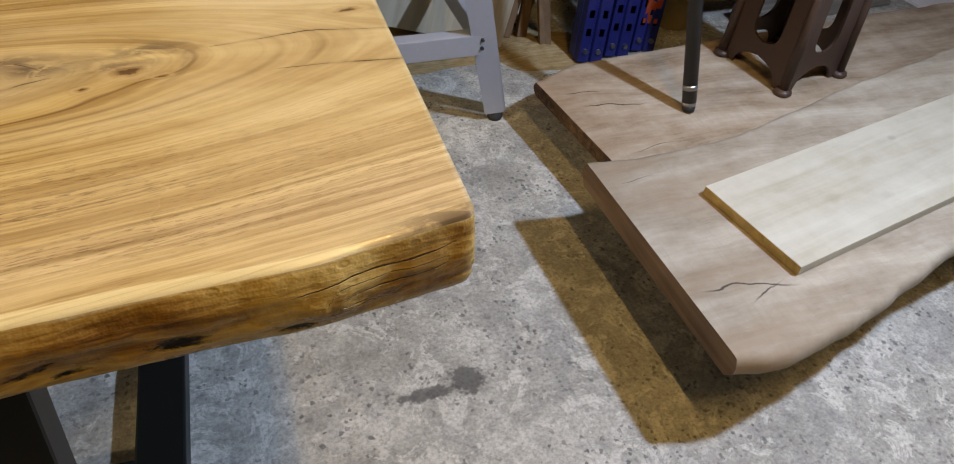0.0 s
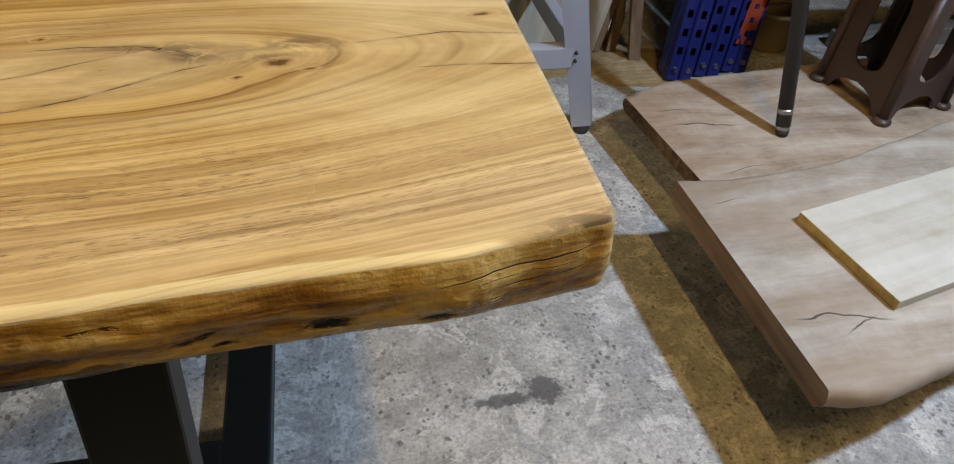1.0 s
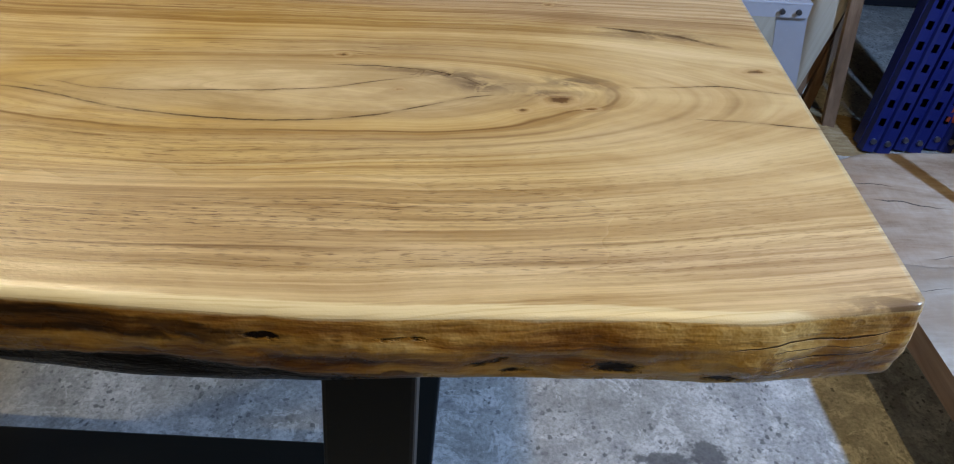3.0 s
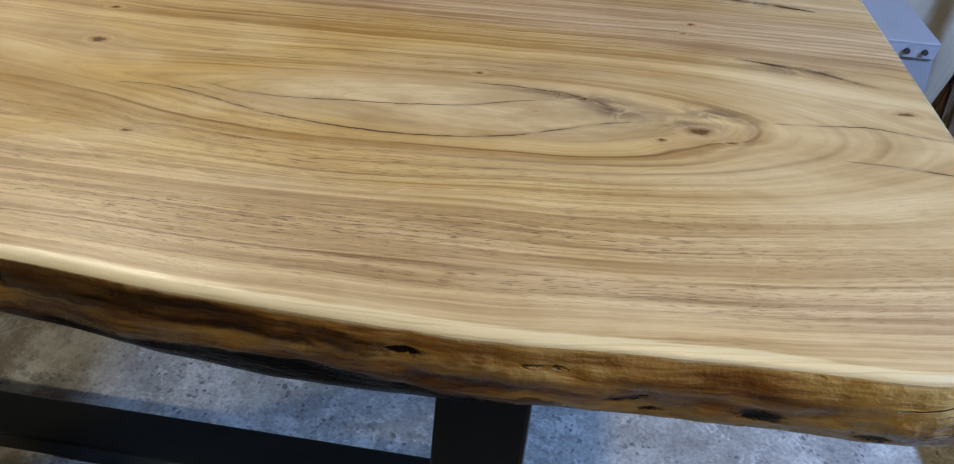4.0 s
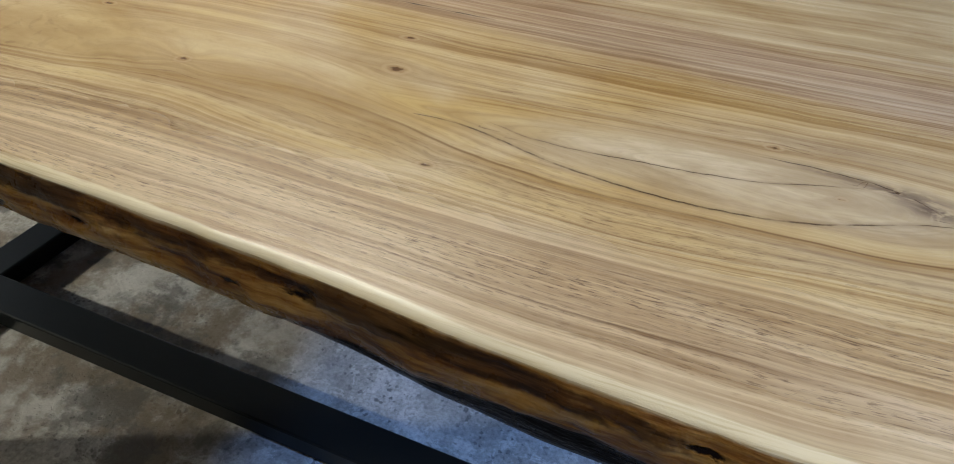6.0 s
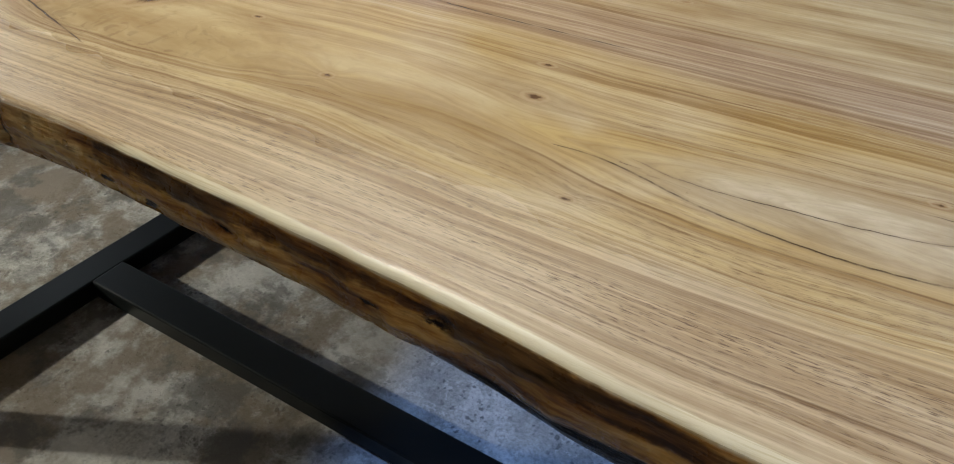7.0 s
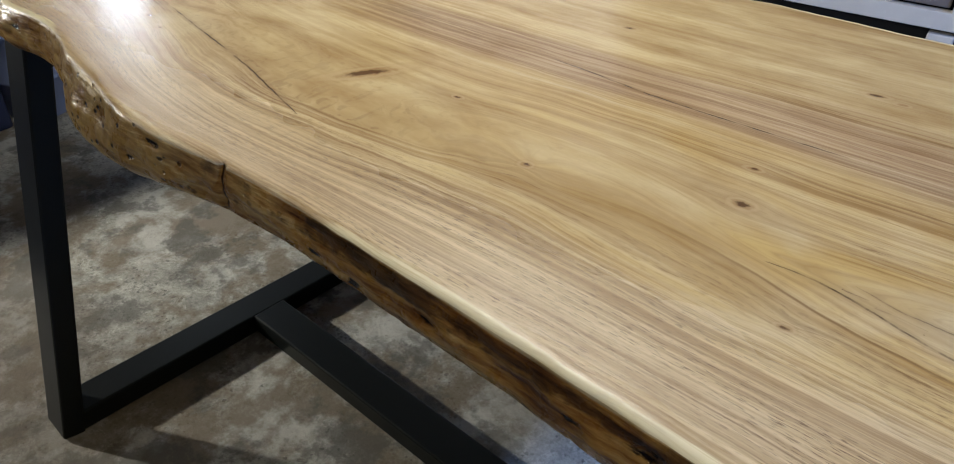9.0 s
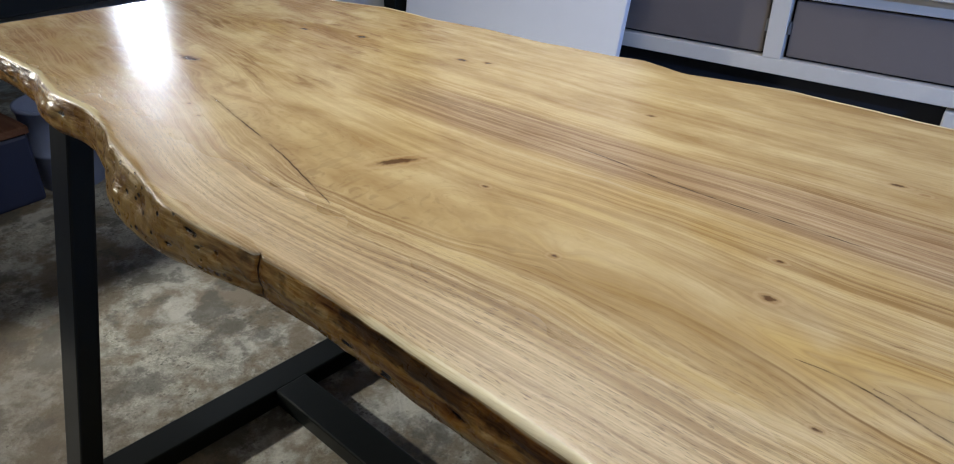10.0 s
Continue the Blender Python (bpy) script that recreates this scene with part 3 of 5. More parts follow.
M_WALL = paint("plaster wall", (0.36, 0.345, 0.32), 0.85, wear=0.3, bump=0.3)
M_CEIL = paint("plaster ceiling", (0.24, 0.23, 0.215), 0.9, wear=0.2, bump=0.2)
M_BENCHTOP = paint("grey laminate top", (0.30, 0.31, 0.34), 0.4, wear=0.2)
M_NAVY = paint("navy plastic", (0.020, 0.030, 0.085), 0.5, wear=0.3)
M_LIGHTBLUE = paint("pale blue plastic", (0.27, 0.33, 0.55), 0.5, wear=0.3)
M_CARTON = rough_wood("brown lid", (0.08, 0.035, 0.022), (0.15, 0.07, 0.045), (0.22, 0.12, 0.08), "x", 0.7, 0.7, 0.3)
M_SAWDUST = rough_wood("sawdust", (0.22, 0.14, 0.06), (0.34, 0.23, 0.11), (0.46, 0.34, 0.19), "x", 6, 0.95, 0.3)
M_LAMP = glow("lamp diffuser", (1.0, 0.95, 0.86), 6)
M_LED = glow("cool led face", (0.75, 0.86, 1.0), 12)
M_STRIP = glow("bright batten", (0.86, 0.93, 1.0), 9)


# ---------------------------------------------------------------- shapes
def mesh_of(bm, material, smooth=False):
    me = bpy.data.meshes.new("mesh")
    bmesh.ops.recalc_face_normals(bm, faces=bm.faces)
    bm.to_mesh(me)
    bm.free()
    for m in material if isinstance(material, (list, tuple)) else [material]:
        me.materials.append(m)
    if smooth:
        me.polygons.foreach_set("use_smooth", [True] * len(me.polygons))
    return me


def part(name, bm, material, parent, label="", smooth=False):
    ob = new(name, mesh_of(bm, material, smooth))
    ob.parent = parent
    return tagged(ob, label)


def thing(name, at, label, category, group="", rz=0.0):
    ob = new(name)
    ob.empty_display_size = 0.1
    ob.matrix_world = pose(*at, 0, 0, rz)
    return tagged(ob, label, category, group)


def whole(name, bm, material, at, label, category, group="", rz=0.0, smooth=False):
    ob = new(name, mesh_of(bm, material, smooth))
    ob.matrix_world = pose(*at, 0, 0, rz)
    return tagged(ob, label, category, group)


def box(size, centre=(0, 0, 0), bevel=0.003, turn=None, bm=None, seg=2):
    bm = bm or bmesh.new()
    m = Matrix.Translation(centre) @ (turn or Matrix()) @ Matrix.Diagonal((*size, 1))
    got = bmesh.ops.create_cube(bm, size=1, matrix=m)
    if bevel:
        edges = {e for v in got["verts"] for e in v.link_edges}
        bmesh.ops.bevel(bm, geom=list(edges), offset=bevel, segments=seg, affect="EDGES", profile=0.5)
    return bm


def bar(a, b, width, depth, side=(1, 0, 0), bevel=0.004, bm=None):
    """A square bar from a to b; width lies along side."""
    a, b, s = Vector(a), Vector(b), Vector(side)
    z = (b - a).normalized()
    y = z.cross(s).normalized()
    x = y.cross(z)
    turn = Matrix((x, y, z)).transposed().to_4x4()
    return box((width, depth, (b - a).length), (a + b) / 2, bevel, turn, bm)


def rod(a, b, r1, r2=None, seg=20, bm=None, caps=True):
    bm = bm or bmesh.new()
    a, b = Vector(a), Vector(b)
    m = Matrix.Translation((a + b) / 2) @ (b - a).to_track_quat("Z", "Y").to_matrix().to_4x4()
    bmesh.ops.create_cone(bm, cap_ends=caps, segments=seg, radius1=r1, radius2=r1 if r2 is None else r2, depth=(b - a).length, matrix=m)
    return bm


def lathe(profile, seg=32):
    """A turned shape from (radius, height) pairs."""
    bm = bmesh.new()
    rings = [[bm.verts.new((r * math.cos(2 * math.pi * i / seg), r * math.sin(2 * math.pi * i / seg), z)) for i in range(seg)] for r, z in profile]
    for p, q in zip(rings, rings[1:]):
        for i in range(seg):
            bm.faces.new((p[i], p[(i + 1) % seg], q[(i + 1) % seg], q[i]))
    return bm


def curve_of(points, xs, blur=0.03):
    """A smooth line through (x, y) pairs, at the given xs."""
    px, py = zip(*points)
    fine = np.linspace(px[0] - 0.2, px[-1] + 0.2, 2000)
    y = np.interp(fine, px, py)
    k = max(1, int(blur / (fine[1] - fine[0])))
    pad = np.r_[np.full(k, y[0]), y, np.full(k, y[-1])]
    y = np.convolve(pad, np.hanning(2 * k + 1) / np.hanning(2 * k + 1).sum(), "same")[k:-k]
    return np.interp(xs, fine, y)


def fractal(xs, seed, scale, amp):
    return np.array([noise.fractal(Vector((x * scale, seed, seed * 0.37)), 0.8, 2.0, 4) for x in xs]) * amp


# ---------------------------------------------------------------- the room
X0, X1, Y0, Y1 = -3.6, 4.6, -2.8, 3.3
whole("floor", box((X1 - X0, Y1 - Y0, 0.1), ((X0 + X1) / 2, (Y0 + Y1) / 2, -0.05), 0), M_FLOOR, (0, 0, 0),
      "worn grey concrete floor with dark stones and stains", "floor")["kind"] = "structure"
whole("ceiling", box((X1 - X0 + 0.4, Y1 - Y0 + 0.4, 0.12), ((X0 + X1) / 2, (Y0 + Y1) / 2, CEIL + 0.06), 0), M_CEIL, (0, 0, 0),
      "plain plastered workshop ceiling", "ceiling")["kind"] = "structure"
for nm, size, centre in (("wall_north", (X1 - X0 + 0.4, 0.2, CEIL), ((X0 + X1) / 2, Y1 + 0.1, CEIL / 2)),
                         ("wall_south", (X1 - X0 + 0.4, 0.2, CEIL), ((X0 + X1) / 2, Y0 - 0.1, CEIL / 2)),
                         ("wall_west", (0.2, Y1 - Y0, CEIL), (X0 - 0.1, (Y0 + Y1) / 2, CEIL / 2)),
                         ("wall_east", (0.2, Y1 - Y0, CEIL), (X1 + 0.1, (Y0 + Y1) / 2, CEIL / 2))):
    whole(nm, box(size, centre, 0), M_WALL, (0, 0, 0), "plain plastered workshop wall", "wall")["kind"] = "structure"

# ---------------------------------------------------------------- the live-edge table
TOP, THICK = 0.76, 0.056
table = thing("dining_table", (0, 0, 0), "live-edge acacia slab table on black steel frame legs", "table")

NEAR = [(-1.10, 0.105), (-0.98, 0.088), (-0.88, 0.079), (-0.74, 0.082), (-0.63, 0.061), (-0.52, 0.065), (-0.456, 0.054), (-0.41, 0.038),
        (-0.27, 0.011), (-0.215, 0.0), (-0.15, -0.003), (-0.08, 0.003), (-0.05, 0.007), (0.06, 0.008), (0.13, 0.005), (0.20, 0.001), (0.27, -0.001),
        (0.34, -0.004), (0.40, -0.008), (0.47, -0.015), (0.54, -0.020), (0.66, -0.024), (0.80, -0.017), (0.90, -0.016), (0.96, -0.006), (1.01, 0.001)]
FAR = [(-1.10, 0.66), (-0.90, 0.672), (-0.77, 0.684), (-0.65, 0.717), (-0.52, 0.714), (-0.41, 0.727), (-0.27, 0.729), (-0.16, 0.742), (-0.10, 0.758),
       (-0.02, 0.738), (0.04, 0.753), (0.12, 0.770), (0.21, 0.771), (0.34, 0.769), (0.6, 0.775), (0.8, 0.765), (1.01, 0.772)]
# knots: x, y, half length, half width
KNOTS = [(0.806, 0.207, 0.012, 0.006), (0.776, 0.190, 0.005, 0.003), (0.632, 0.262, 0.005, 0.003), (0.317, 0.248, 0.008, 0.006),
         (0.146, 0.182, 0.005, 0.004), (0.009, 0.246, 0.005, 0.003), (0.333, 0.543, 0.010, 0.004), (0.361, 0.537, 0.006, 0.003),
         (0.820, 0.402, 0.005, 0.004), (0.810, 0.380, 0.004, 0.003), (0.978, 0.270, 0.012, 0.004), (0.682, 0.212, 0.003, 0.002),
         (-0.311, 0.555, 0.012, 0.006), (-0.270, 0.570, 0.010, 0.005), (-0.528, 0.536, 0.013, 0.007), (-0.642, 0.500, 0.012, 0.005),
         (0.034, 0.544, 0.009, 0.004), (0.401, 0.125, 0.005, 0.003), (0.829, 0.197, 0.006, 0.002), (-0.635, 0.271, 0.032, 0.011),
         (-0.107, 0.226, 0.032, 0.0085), (-0.400, 0.150, 0.005, 0.003), (-0.450, 0.165, 0.005, 0.003), (0.300, 0.309, 0.006, 0.003)]
# cracks: x from, x to, half width, then (x, y) pairs
CRACKS = [(0.42, 0.70, 0.0008, [(0.40, 0.205), (0.43, 0.199), (0.45, 0.192), (0.493, 0.191), (0.534, 0.196), (0.58, 0.200), (0.628, 0.208), (0.663, 0.222), (0.70, 0.234)]),
          (0.36, 0.756, 0.0013, [(0.33, 0.183), (0.39, 0.189), (0.423, 0.184), (0.467, 0.171), (0.497, 0.164), (0.54, 0.160), (0.59, 0.159), (0.64, 0.166), (0.668, 0.174), (0.70, 0.188), (0.733, 0.204), (0.756, 0.211)]),
          (0.86, 1.01, 0.0009, [(0.86, 0.231), (0.942, 0.242), (1.01, 0.232)]),
          (0.905, 1.01, 0.0009, [(0.90, 0.190), (0.948, 0.189), (1.01, 0.184)]),
          (-0.46, -0.08, 0.0014, [(-0.46, 0.203), (-0.377, 0.184), (-0.279, 0.164), (-0.206, 0.147), (-0.152, 0.131), (-0.06, 0.105)]),
          (0.02, 0.36, 0.0013, [(0.0, 0.397), (0.066, 0.394), (0.149, 0.385), (0.219, 0.383), (0.38, 0.386)]),
          (0.85, 0.97, 0.0036, [(0.86, 0.338), (0.894, 0.332), (0.925, 0.328), (0.96, 0.312)]),
          (0.85, 0.95, 0.0042, [(0.84, 0.476), (0.898, 0.472), (0.96, 0.462)]),
          (0.62, 0.752, 0.0009, [(0.60, 0.243), (0.66, 0.246), (0.699, 0.244), (0.723, 0.239), (0.738, 0.231), (0.752, 0.215)])]
# pits of the near edge: x, height, half length, half height
PITS = [(0.822, 0.724, 0.020, 0.005), (0.755, 0.729, 0.010, 0.003), (0.742, 0.723, 0.012, 0.003), (0.765, 0.716, 0.012, 0.003), (0.625, 0.744, 0.009, 0.002),
        (0.700, 0.744, 0.015, 0.002), (0.885, 0.714, 0.016, 0.004), (0.328, 0.733, 0.010, 0.003), (0.378, 0.742, 0.014, 0.004),
        (-0.018, 0.744, 0.006, 0.003), (-0.155, 0.748, 0.012, 0.003), (-0.135, 0.741, 0.007, 0.002), (-0.20, 0.72, 0.008, 0.003), (0.07, 0.728, 0.012, 0.003),
        (0.12, 0.722, 0.012, 0.003), (0.20, 0.734, 0.012, 0.002), (-0.60, 0.738, 0.010, 0.004), (-0.32, 0.730, 0.006, 0.003)]


def smooth01(v):
    v = np.clip(v, 0, 1)
    return v * v * (3 - 2 * v)


# growth rings below the eye: depth from its axis, then (x, y) pairs along the board
RINGS = [(None, [(-1.05, 0.38), (-0.60, 0.29), (-0.44, 0.245), (-0.26, 0.215), (-0.10, 0.195), (0.0, 0.200), (0.10, 0.222), (0.20, 0.228), (0.28, 0.212), (0.36, 0.196), (0.45, 0.196), (0.66, 0.208), (1.02, 0.230)]),
         (0.060, [(-1.05, 0.33), (-0.60, 0.242), (-0.444, 0.196), (-0.33, 0.172), (-0.238, 0.152), (-0.152, 0.134), (-0.05, 0.130), (0.05, 0.146), (0.15, 0.170), (0.24, 0.181), (0.30, 0.180), (0.343, 0.172),
                  (0.394, 0.158), (0.46, 0.143), (0.505, 0.140), (0.55, 0.142), (0.63, 0.147), (0.67, 0.153), (0.72, 0.165)]),
         (0.087, [(-1.05, 0.28), (-0.60, 0.215), (-0.436, 0.172), (-0.287, 0.122), (-0.20, 0.107), (-0.117, 0.106), (0.0, 0.115), (0.10, 0.125), (0.16, 0.130), (0.20, 0.128), (0.26, 0.119), (0.37, 0.110), (0.484, 0.108),
                  (0.56, 0.107), (0.635, 0.115), (0.72, 0.126)]),
         (0.140, [(-1.05, 0.23), (-0.60, 0.172), (-0.478, 0.137), (-0.355, 0.095), (-0.248, 0.066), (-0.146, 0.054), (-0.05, 0.056), (0.03, 0.061), (0.10, 0.067), (0.20, 0.072), (0.28, 0.071), (0.35, 0.069), (0.5, 0.068),
                  (0.64, 0.074), (0.72, 0.078)]),
         (0.182, [(-1.05, 0.16), (-0.60, 0.098), (-0.456, 0.082), (-0.27, 0.038), (-0.15, 0.026), (0.0, 0.031), (0.20, 0.031), (0.36, 0.031), (0.5, 0.026), (0.65, 0.028), (0.72, 0.030)])]


def grain_flow(x, y):
    """The across-grain coordinate of the slab's top: minus the depth of the growth ring."""
    axis = curve_of(RINGS[0][1], x, 0.05)
    cy = 0.207 + np.clip(x - 0.64, -0.5, 1) * 0.06
    u = np.where(x < 0.66, 0.052 * np.tanh(0.19 * (x - 0.66) / 0.052), 0.15 * np.tanh(0.34 * (x - 0.66) / 0.15))
    # below the axis the rings run between the traced ones
    low = np.abs(u) + np.maximum(axis - y, 0) * 0.3
    above, q_above = axis, np.abs(u)
    for depth, line in RINGS[1:]:
        below = np.minimum(curve_of(line, x, 0.045), above - 0.004)
        t = (above - y) / (above - below)
        low = np.where(t > 0, q_above + (np.maximum(depth, q_above + 0.002) - q_above) * t, low)
        above, q_above = below, np.maximum(depth, q_above + 0.002)
    # east of the eye they turn round its point, and above it they run back
    near_q = np.sqrt(u ** 2 + (y - cy) ** 2 + 1e-7)
    k = smooth01((x - 0.62) / 0.10)
    low = low * (1 - k) + near_q * k
    up = y - cy - (axis - cy) * np.exp(-np.maximum(y - axis, 0) / 0.10)
    high = 1.18 * np.sqrt(u ** 2 + up ** 2 + 1e-7) - 0.18 * np.abs(u)
    g = -np.where(y < axis, low, high)
    curl = np.array([noise.fractal(Vector((p * 3.2, q * 5.5, 4.4)), 0.9, 2.0, 3) for p, q in zip(x, y)])
    g = g + curl * (0.0025 + 0.004 * smooth01((y - 0.22) / 0.1) + 0.009 * smooth01((-0.15 - x) / 0.4) * smooth01((y - 0.06) / 0.12))
    ripple = np.array([noise.fractal(Vector((p * 10, q * 20, 8.8)), 0.9, 2.0, 3) for p, q in zip(x, y)])
    g = g + ripple * (0.0008 + 0.0026 * smooth01((0.30 - x) / 0.35) * smooth01((y - 0.05) / 0.08))
    for kx, ky, a, b in KNOTS:
        d2 = ((x - kx) / (a * 4.2)) ** 2 + ((y - ky) / (b * 4.2)) ** 2
        g = g + (y - ky) * 0.5 * np.exp(-d2) + 0.4 * b * np.exp(-d2)
    return g


def build_tabletop():
    nx, ny, ns = 521, 176, 15
    s = np.linspace(0, 1, nx)
    xr = -1.055 + s * 2.06
    near = curve_of(NEAR, xr, 0.022) + fractal(xr, 1.3, 9, 0.0016)
    turn = np.clip((xr - 0.994) / 0.011, 0, 1)
    near = near + 0.004 * (1 - np.sqrt(1 - turn ** 2))
    far = curve_of(FAR, xr, 0.025) + fractal(xr, 5.1, 12, 0.003)
    lipw = 0.0065 + 0.0025 * fractal(xr, 3.3, 9, 1.0)
    lipw = np.clip(lipw, 0.004, 0.012) * np.clip((1.005 - xr) / 0.10, 0.25, 1)
    notch = 0.004 * np.exp(-((xr + 0.055) / 0.004) ** 2)
    rows, rim, sap, kind = [], [], [], []
    sag = fractal(xr, 7.7, 7, 0.0020)
    under = np.exp(-((xr - 0.55) / 0.13) ** 2)
    deep = THICK + 0.006 * under + 0.021 * np.exp(-((xr + 0.36) / 0.20) ** 2) + 0.006 * smooth01((xr - 0.66) / 0.14) + 0.006 * smooth01((xr - 0.86) / 0.12) + 0.008 * np.exp(-((xr + 0.42) / 0.10) ** 2)
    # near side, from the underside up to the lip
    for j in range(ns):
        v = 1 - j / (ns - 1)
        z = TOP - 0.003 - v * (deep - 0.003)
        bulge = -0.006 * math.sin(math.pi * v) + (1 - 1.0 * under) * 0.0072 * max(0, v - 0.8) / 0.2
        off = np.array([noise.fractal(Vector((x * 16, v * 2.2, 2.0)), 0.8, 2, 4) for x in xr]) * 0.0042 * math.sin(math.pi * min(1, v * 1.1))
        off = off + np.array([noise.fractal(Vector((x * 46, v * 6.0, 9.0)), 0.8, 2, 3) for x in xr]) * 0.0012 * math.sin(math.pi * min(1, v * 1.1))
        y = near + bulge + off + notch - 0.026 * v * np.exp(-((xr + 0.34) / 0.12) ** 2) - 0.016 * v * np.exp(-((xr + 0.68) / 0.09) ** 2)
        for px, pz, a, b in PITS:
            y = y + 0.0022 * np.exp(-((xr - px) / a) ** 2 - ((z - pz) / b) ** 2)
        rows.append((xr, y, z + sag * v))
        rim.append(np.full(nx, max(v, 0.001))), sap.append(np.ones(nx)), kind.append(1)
    # sapwood lip rising to the flat top
    for j in (0.35, 0.7, 1.0):
        rows.append((xr, near + notch * 0.6 + lipw * j, np.full(nx, TOP - 0.003 * (1 - j) ** 1.7)))
        rim.append(np.zeros(nx)), sap.append(np.ones(nx) * (1.2 - 0.5 * j)), kind.append(0)
    a, b = near + lipw, far - 0.009
    for j in range(1, ny):
        t = j / (ny - 1)
        y = a * (1 - t) + b * t
        rows.append((xr, y, np.full(nx, TOP)))
        rim.append(np.zeros(nx))
        sap.append(np.clip(0.58 - (y - a) / 0.006, 0, 1) + np.clip(1.0 - (b - y) / 0.010, 0, 1) * 1.1), kind.append(0)
    # far lip and side
    for j in range(6):
        v = j / 5
        rows.append((xr, far - 0.002 + 0.004 * math.sin(math.pi * v), np.full(nx, TOP - 0.003 - v * (THICK - 0.003))))
        rim.append(np.full(nx, v)), sap.append(np.ones(nx)), kind.append(1)
    n_rows = len(rows)
    P = np.array([np.stack(r, 1) for r in rows])               # rows, stations, xyz
    # the sawn ends are not quite square
    X, Y, Z = P[..., 0].copy(), P[..., 1].copy(), P[..., 2]
    X += np.where(s < 0.15, (1 - s / 0.15), 0)[None, :] * (-0.035 + 0.11 * Y * 0.9)
    X += np.where(s > 0.9, (s - 0.9) / 0.1, 0)[None, :] * (-0.004 + 0.014 * Y)
    P[..., 0] = X
    flat = P.reshape(-1, 3)
    verts = flat.tolist()
    faces, mats = [], []
    for r in range(n_rows):
        r2 = (r + 1) % n_rows
        under = r == n_rows - 1
        m = 2 if under else (1 if kind[r] and kind[r2] else 0)
        for i in range(nx - 1):
            faces.append((r * nx + i, r * nx + i + 1, r2 * nx + i + 1, r2 * nx + i))
            mats.append(m)
    for i in (0, nx - 1):
        ring = [r * nx + i for r in range(n_rows)]
        faces.append(ring if i == 0 else ring[::-1])
        mats.append(2)
    me = bpy.data.meshes.new("tabletop")
    me.from_pydata(verts, [], faces)
    for m in (M_TOP, M_EDGE, M_END):
        me.materials.append(m)
    me.polygons.foreach_set("material_index", mats)
    smooth = [True] * len(faces)
    smooth[-1] = smooth[-2] = False
    me.polygons.foreach_set("use_smooth", smooth)
    x, y, z = flat[:, 0], flat[:, 1], flat[:, 2]
    side = np.repeat(np.array(kind), nx)

    def store(name, values, kind_="FLOAT"):
        at = me.attributes.new(name, kind_, "POINT")
        at.data.foreach_set("vector" if kind_ == "FLOAT_VECTOR" else "value", np.ascontiguousarray(values, dtype=np.float32).ravel())

    g = grain_flow(x, y)
    store("flow", np.stack([x, g, 0 * x], 1), "FLOAT_VECTOR")
    dy, wid = np.full(len(x), 1.0), np.zeros(len(x))
    for x0, x1, w, pts in CRACKS:
        d = y - curve_of(pts, x, 0.02)
        taper = np.sqrt(np.clip((x - x0) / 0.05, 0, 1)) * (np.sqrt(np.clip((x1 - x) / 0.05, 0, 1)) if x1 < 1 else 1.0)
        closer = (np.abs(d) < np.abs(dy)) & (x > x0 - 0.03) & (x < x1 + 0.03) & (side == 0)
        dy, wid = np.where(closer, d, dy), np.where(closer, w * taper * (np.abs(d) < 0.0065), wid)
    for x0, x1, w, zc, sl in ((0.88, 0.99, 0.0007, 0.742, 0.03), (0.91, 0.985, 0.0008, 0.729, 0.04), (0.885, 0.96, 0.0006, 0.719, 0.02)):
        d = z - (zc + sl * (x - 0.92) + 0.0012 * np.sin(x * 70))
        taper = np.sqrt(np.clip((x - x0) / 0.03, 0, 1) * np.clip((x1 - x) / 0.03, 0, 1))
        closer = (np.abs(d) < np.abs(dy)) & (taper > 0) & (side == 1) & (y < 0.3)
        dy, wid = np.where(closer, d, dy), np.where(closer, w * taper, wid)
    # seam across the near edge
    d = x + 0.055
    closer = (np.abs(d) < 0.02) & (y < 0.03)
    dy, wid = np.where(closer, d, dy), np.where(closer, np.where(side == 1, 0.0024, 0.0012 * (y < 0.012)), wid)
    kd = np.full(len(x), 9.0)
    for kx, ky, a, b in KNOTS:
        tilt = 1.05 if kx == -0.107 else 0.12
        c_, s_ = math.cos(tilt), math.sin(tilt)
        d = np.sqrt((((x - kx) * c_ + (y - ky) * s_) / a) ** 2 + (((y - ky) * c_ - (x - kx) * s_) / b) ** 2)
        kd = np.where(side == 0, np.minimum(kd, d), kd)
    for px, pz, a, b in PITS:
        d = np.sqrt(((x - px) / a) ** 2 + ((z - pz) / b) ** 2)
        kd = np.where((side == 1) & (y < 0.3), np.minimum(kd, d), kd)
    store("marks", np.stack([dy, wid, kd], 1), "FLOAT_VECTOR")
    store("rim", np.concatenate(rim))
    west_fade = 0.36 + 0.64 * smooth01((x - 0.02) / 0.25) + 0.60 * smooth01((-0.42 - x) / 0.14)
    store("sap", np.concatenate(sap) * (1 - 0.9 * smooth01((x - 0.90) / 0.06)) * west_fade)
    # the dark heart band along the middle, the tan strip near the edge and the brown corner
    mid = 0.400 + 0.012 * np.sin(x * 5)
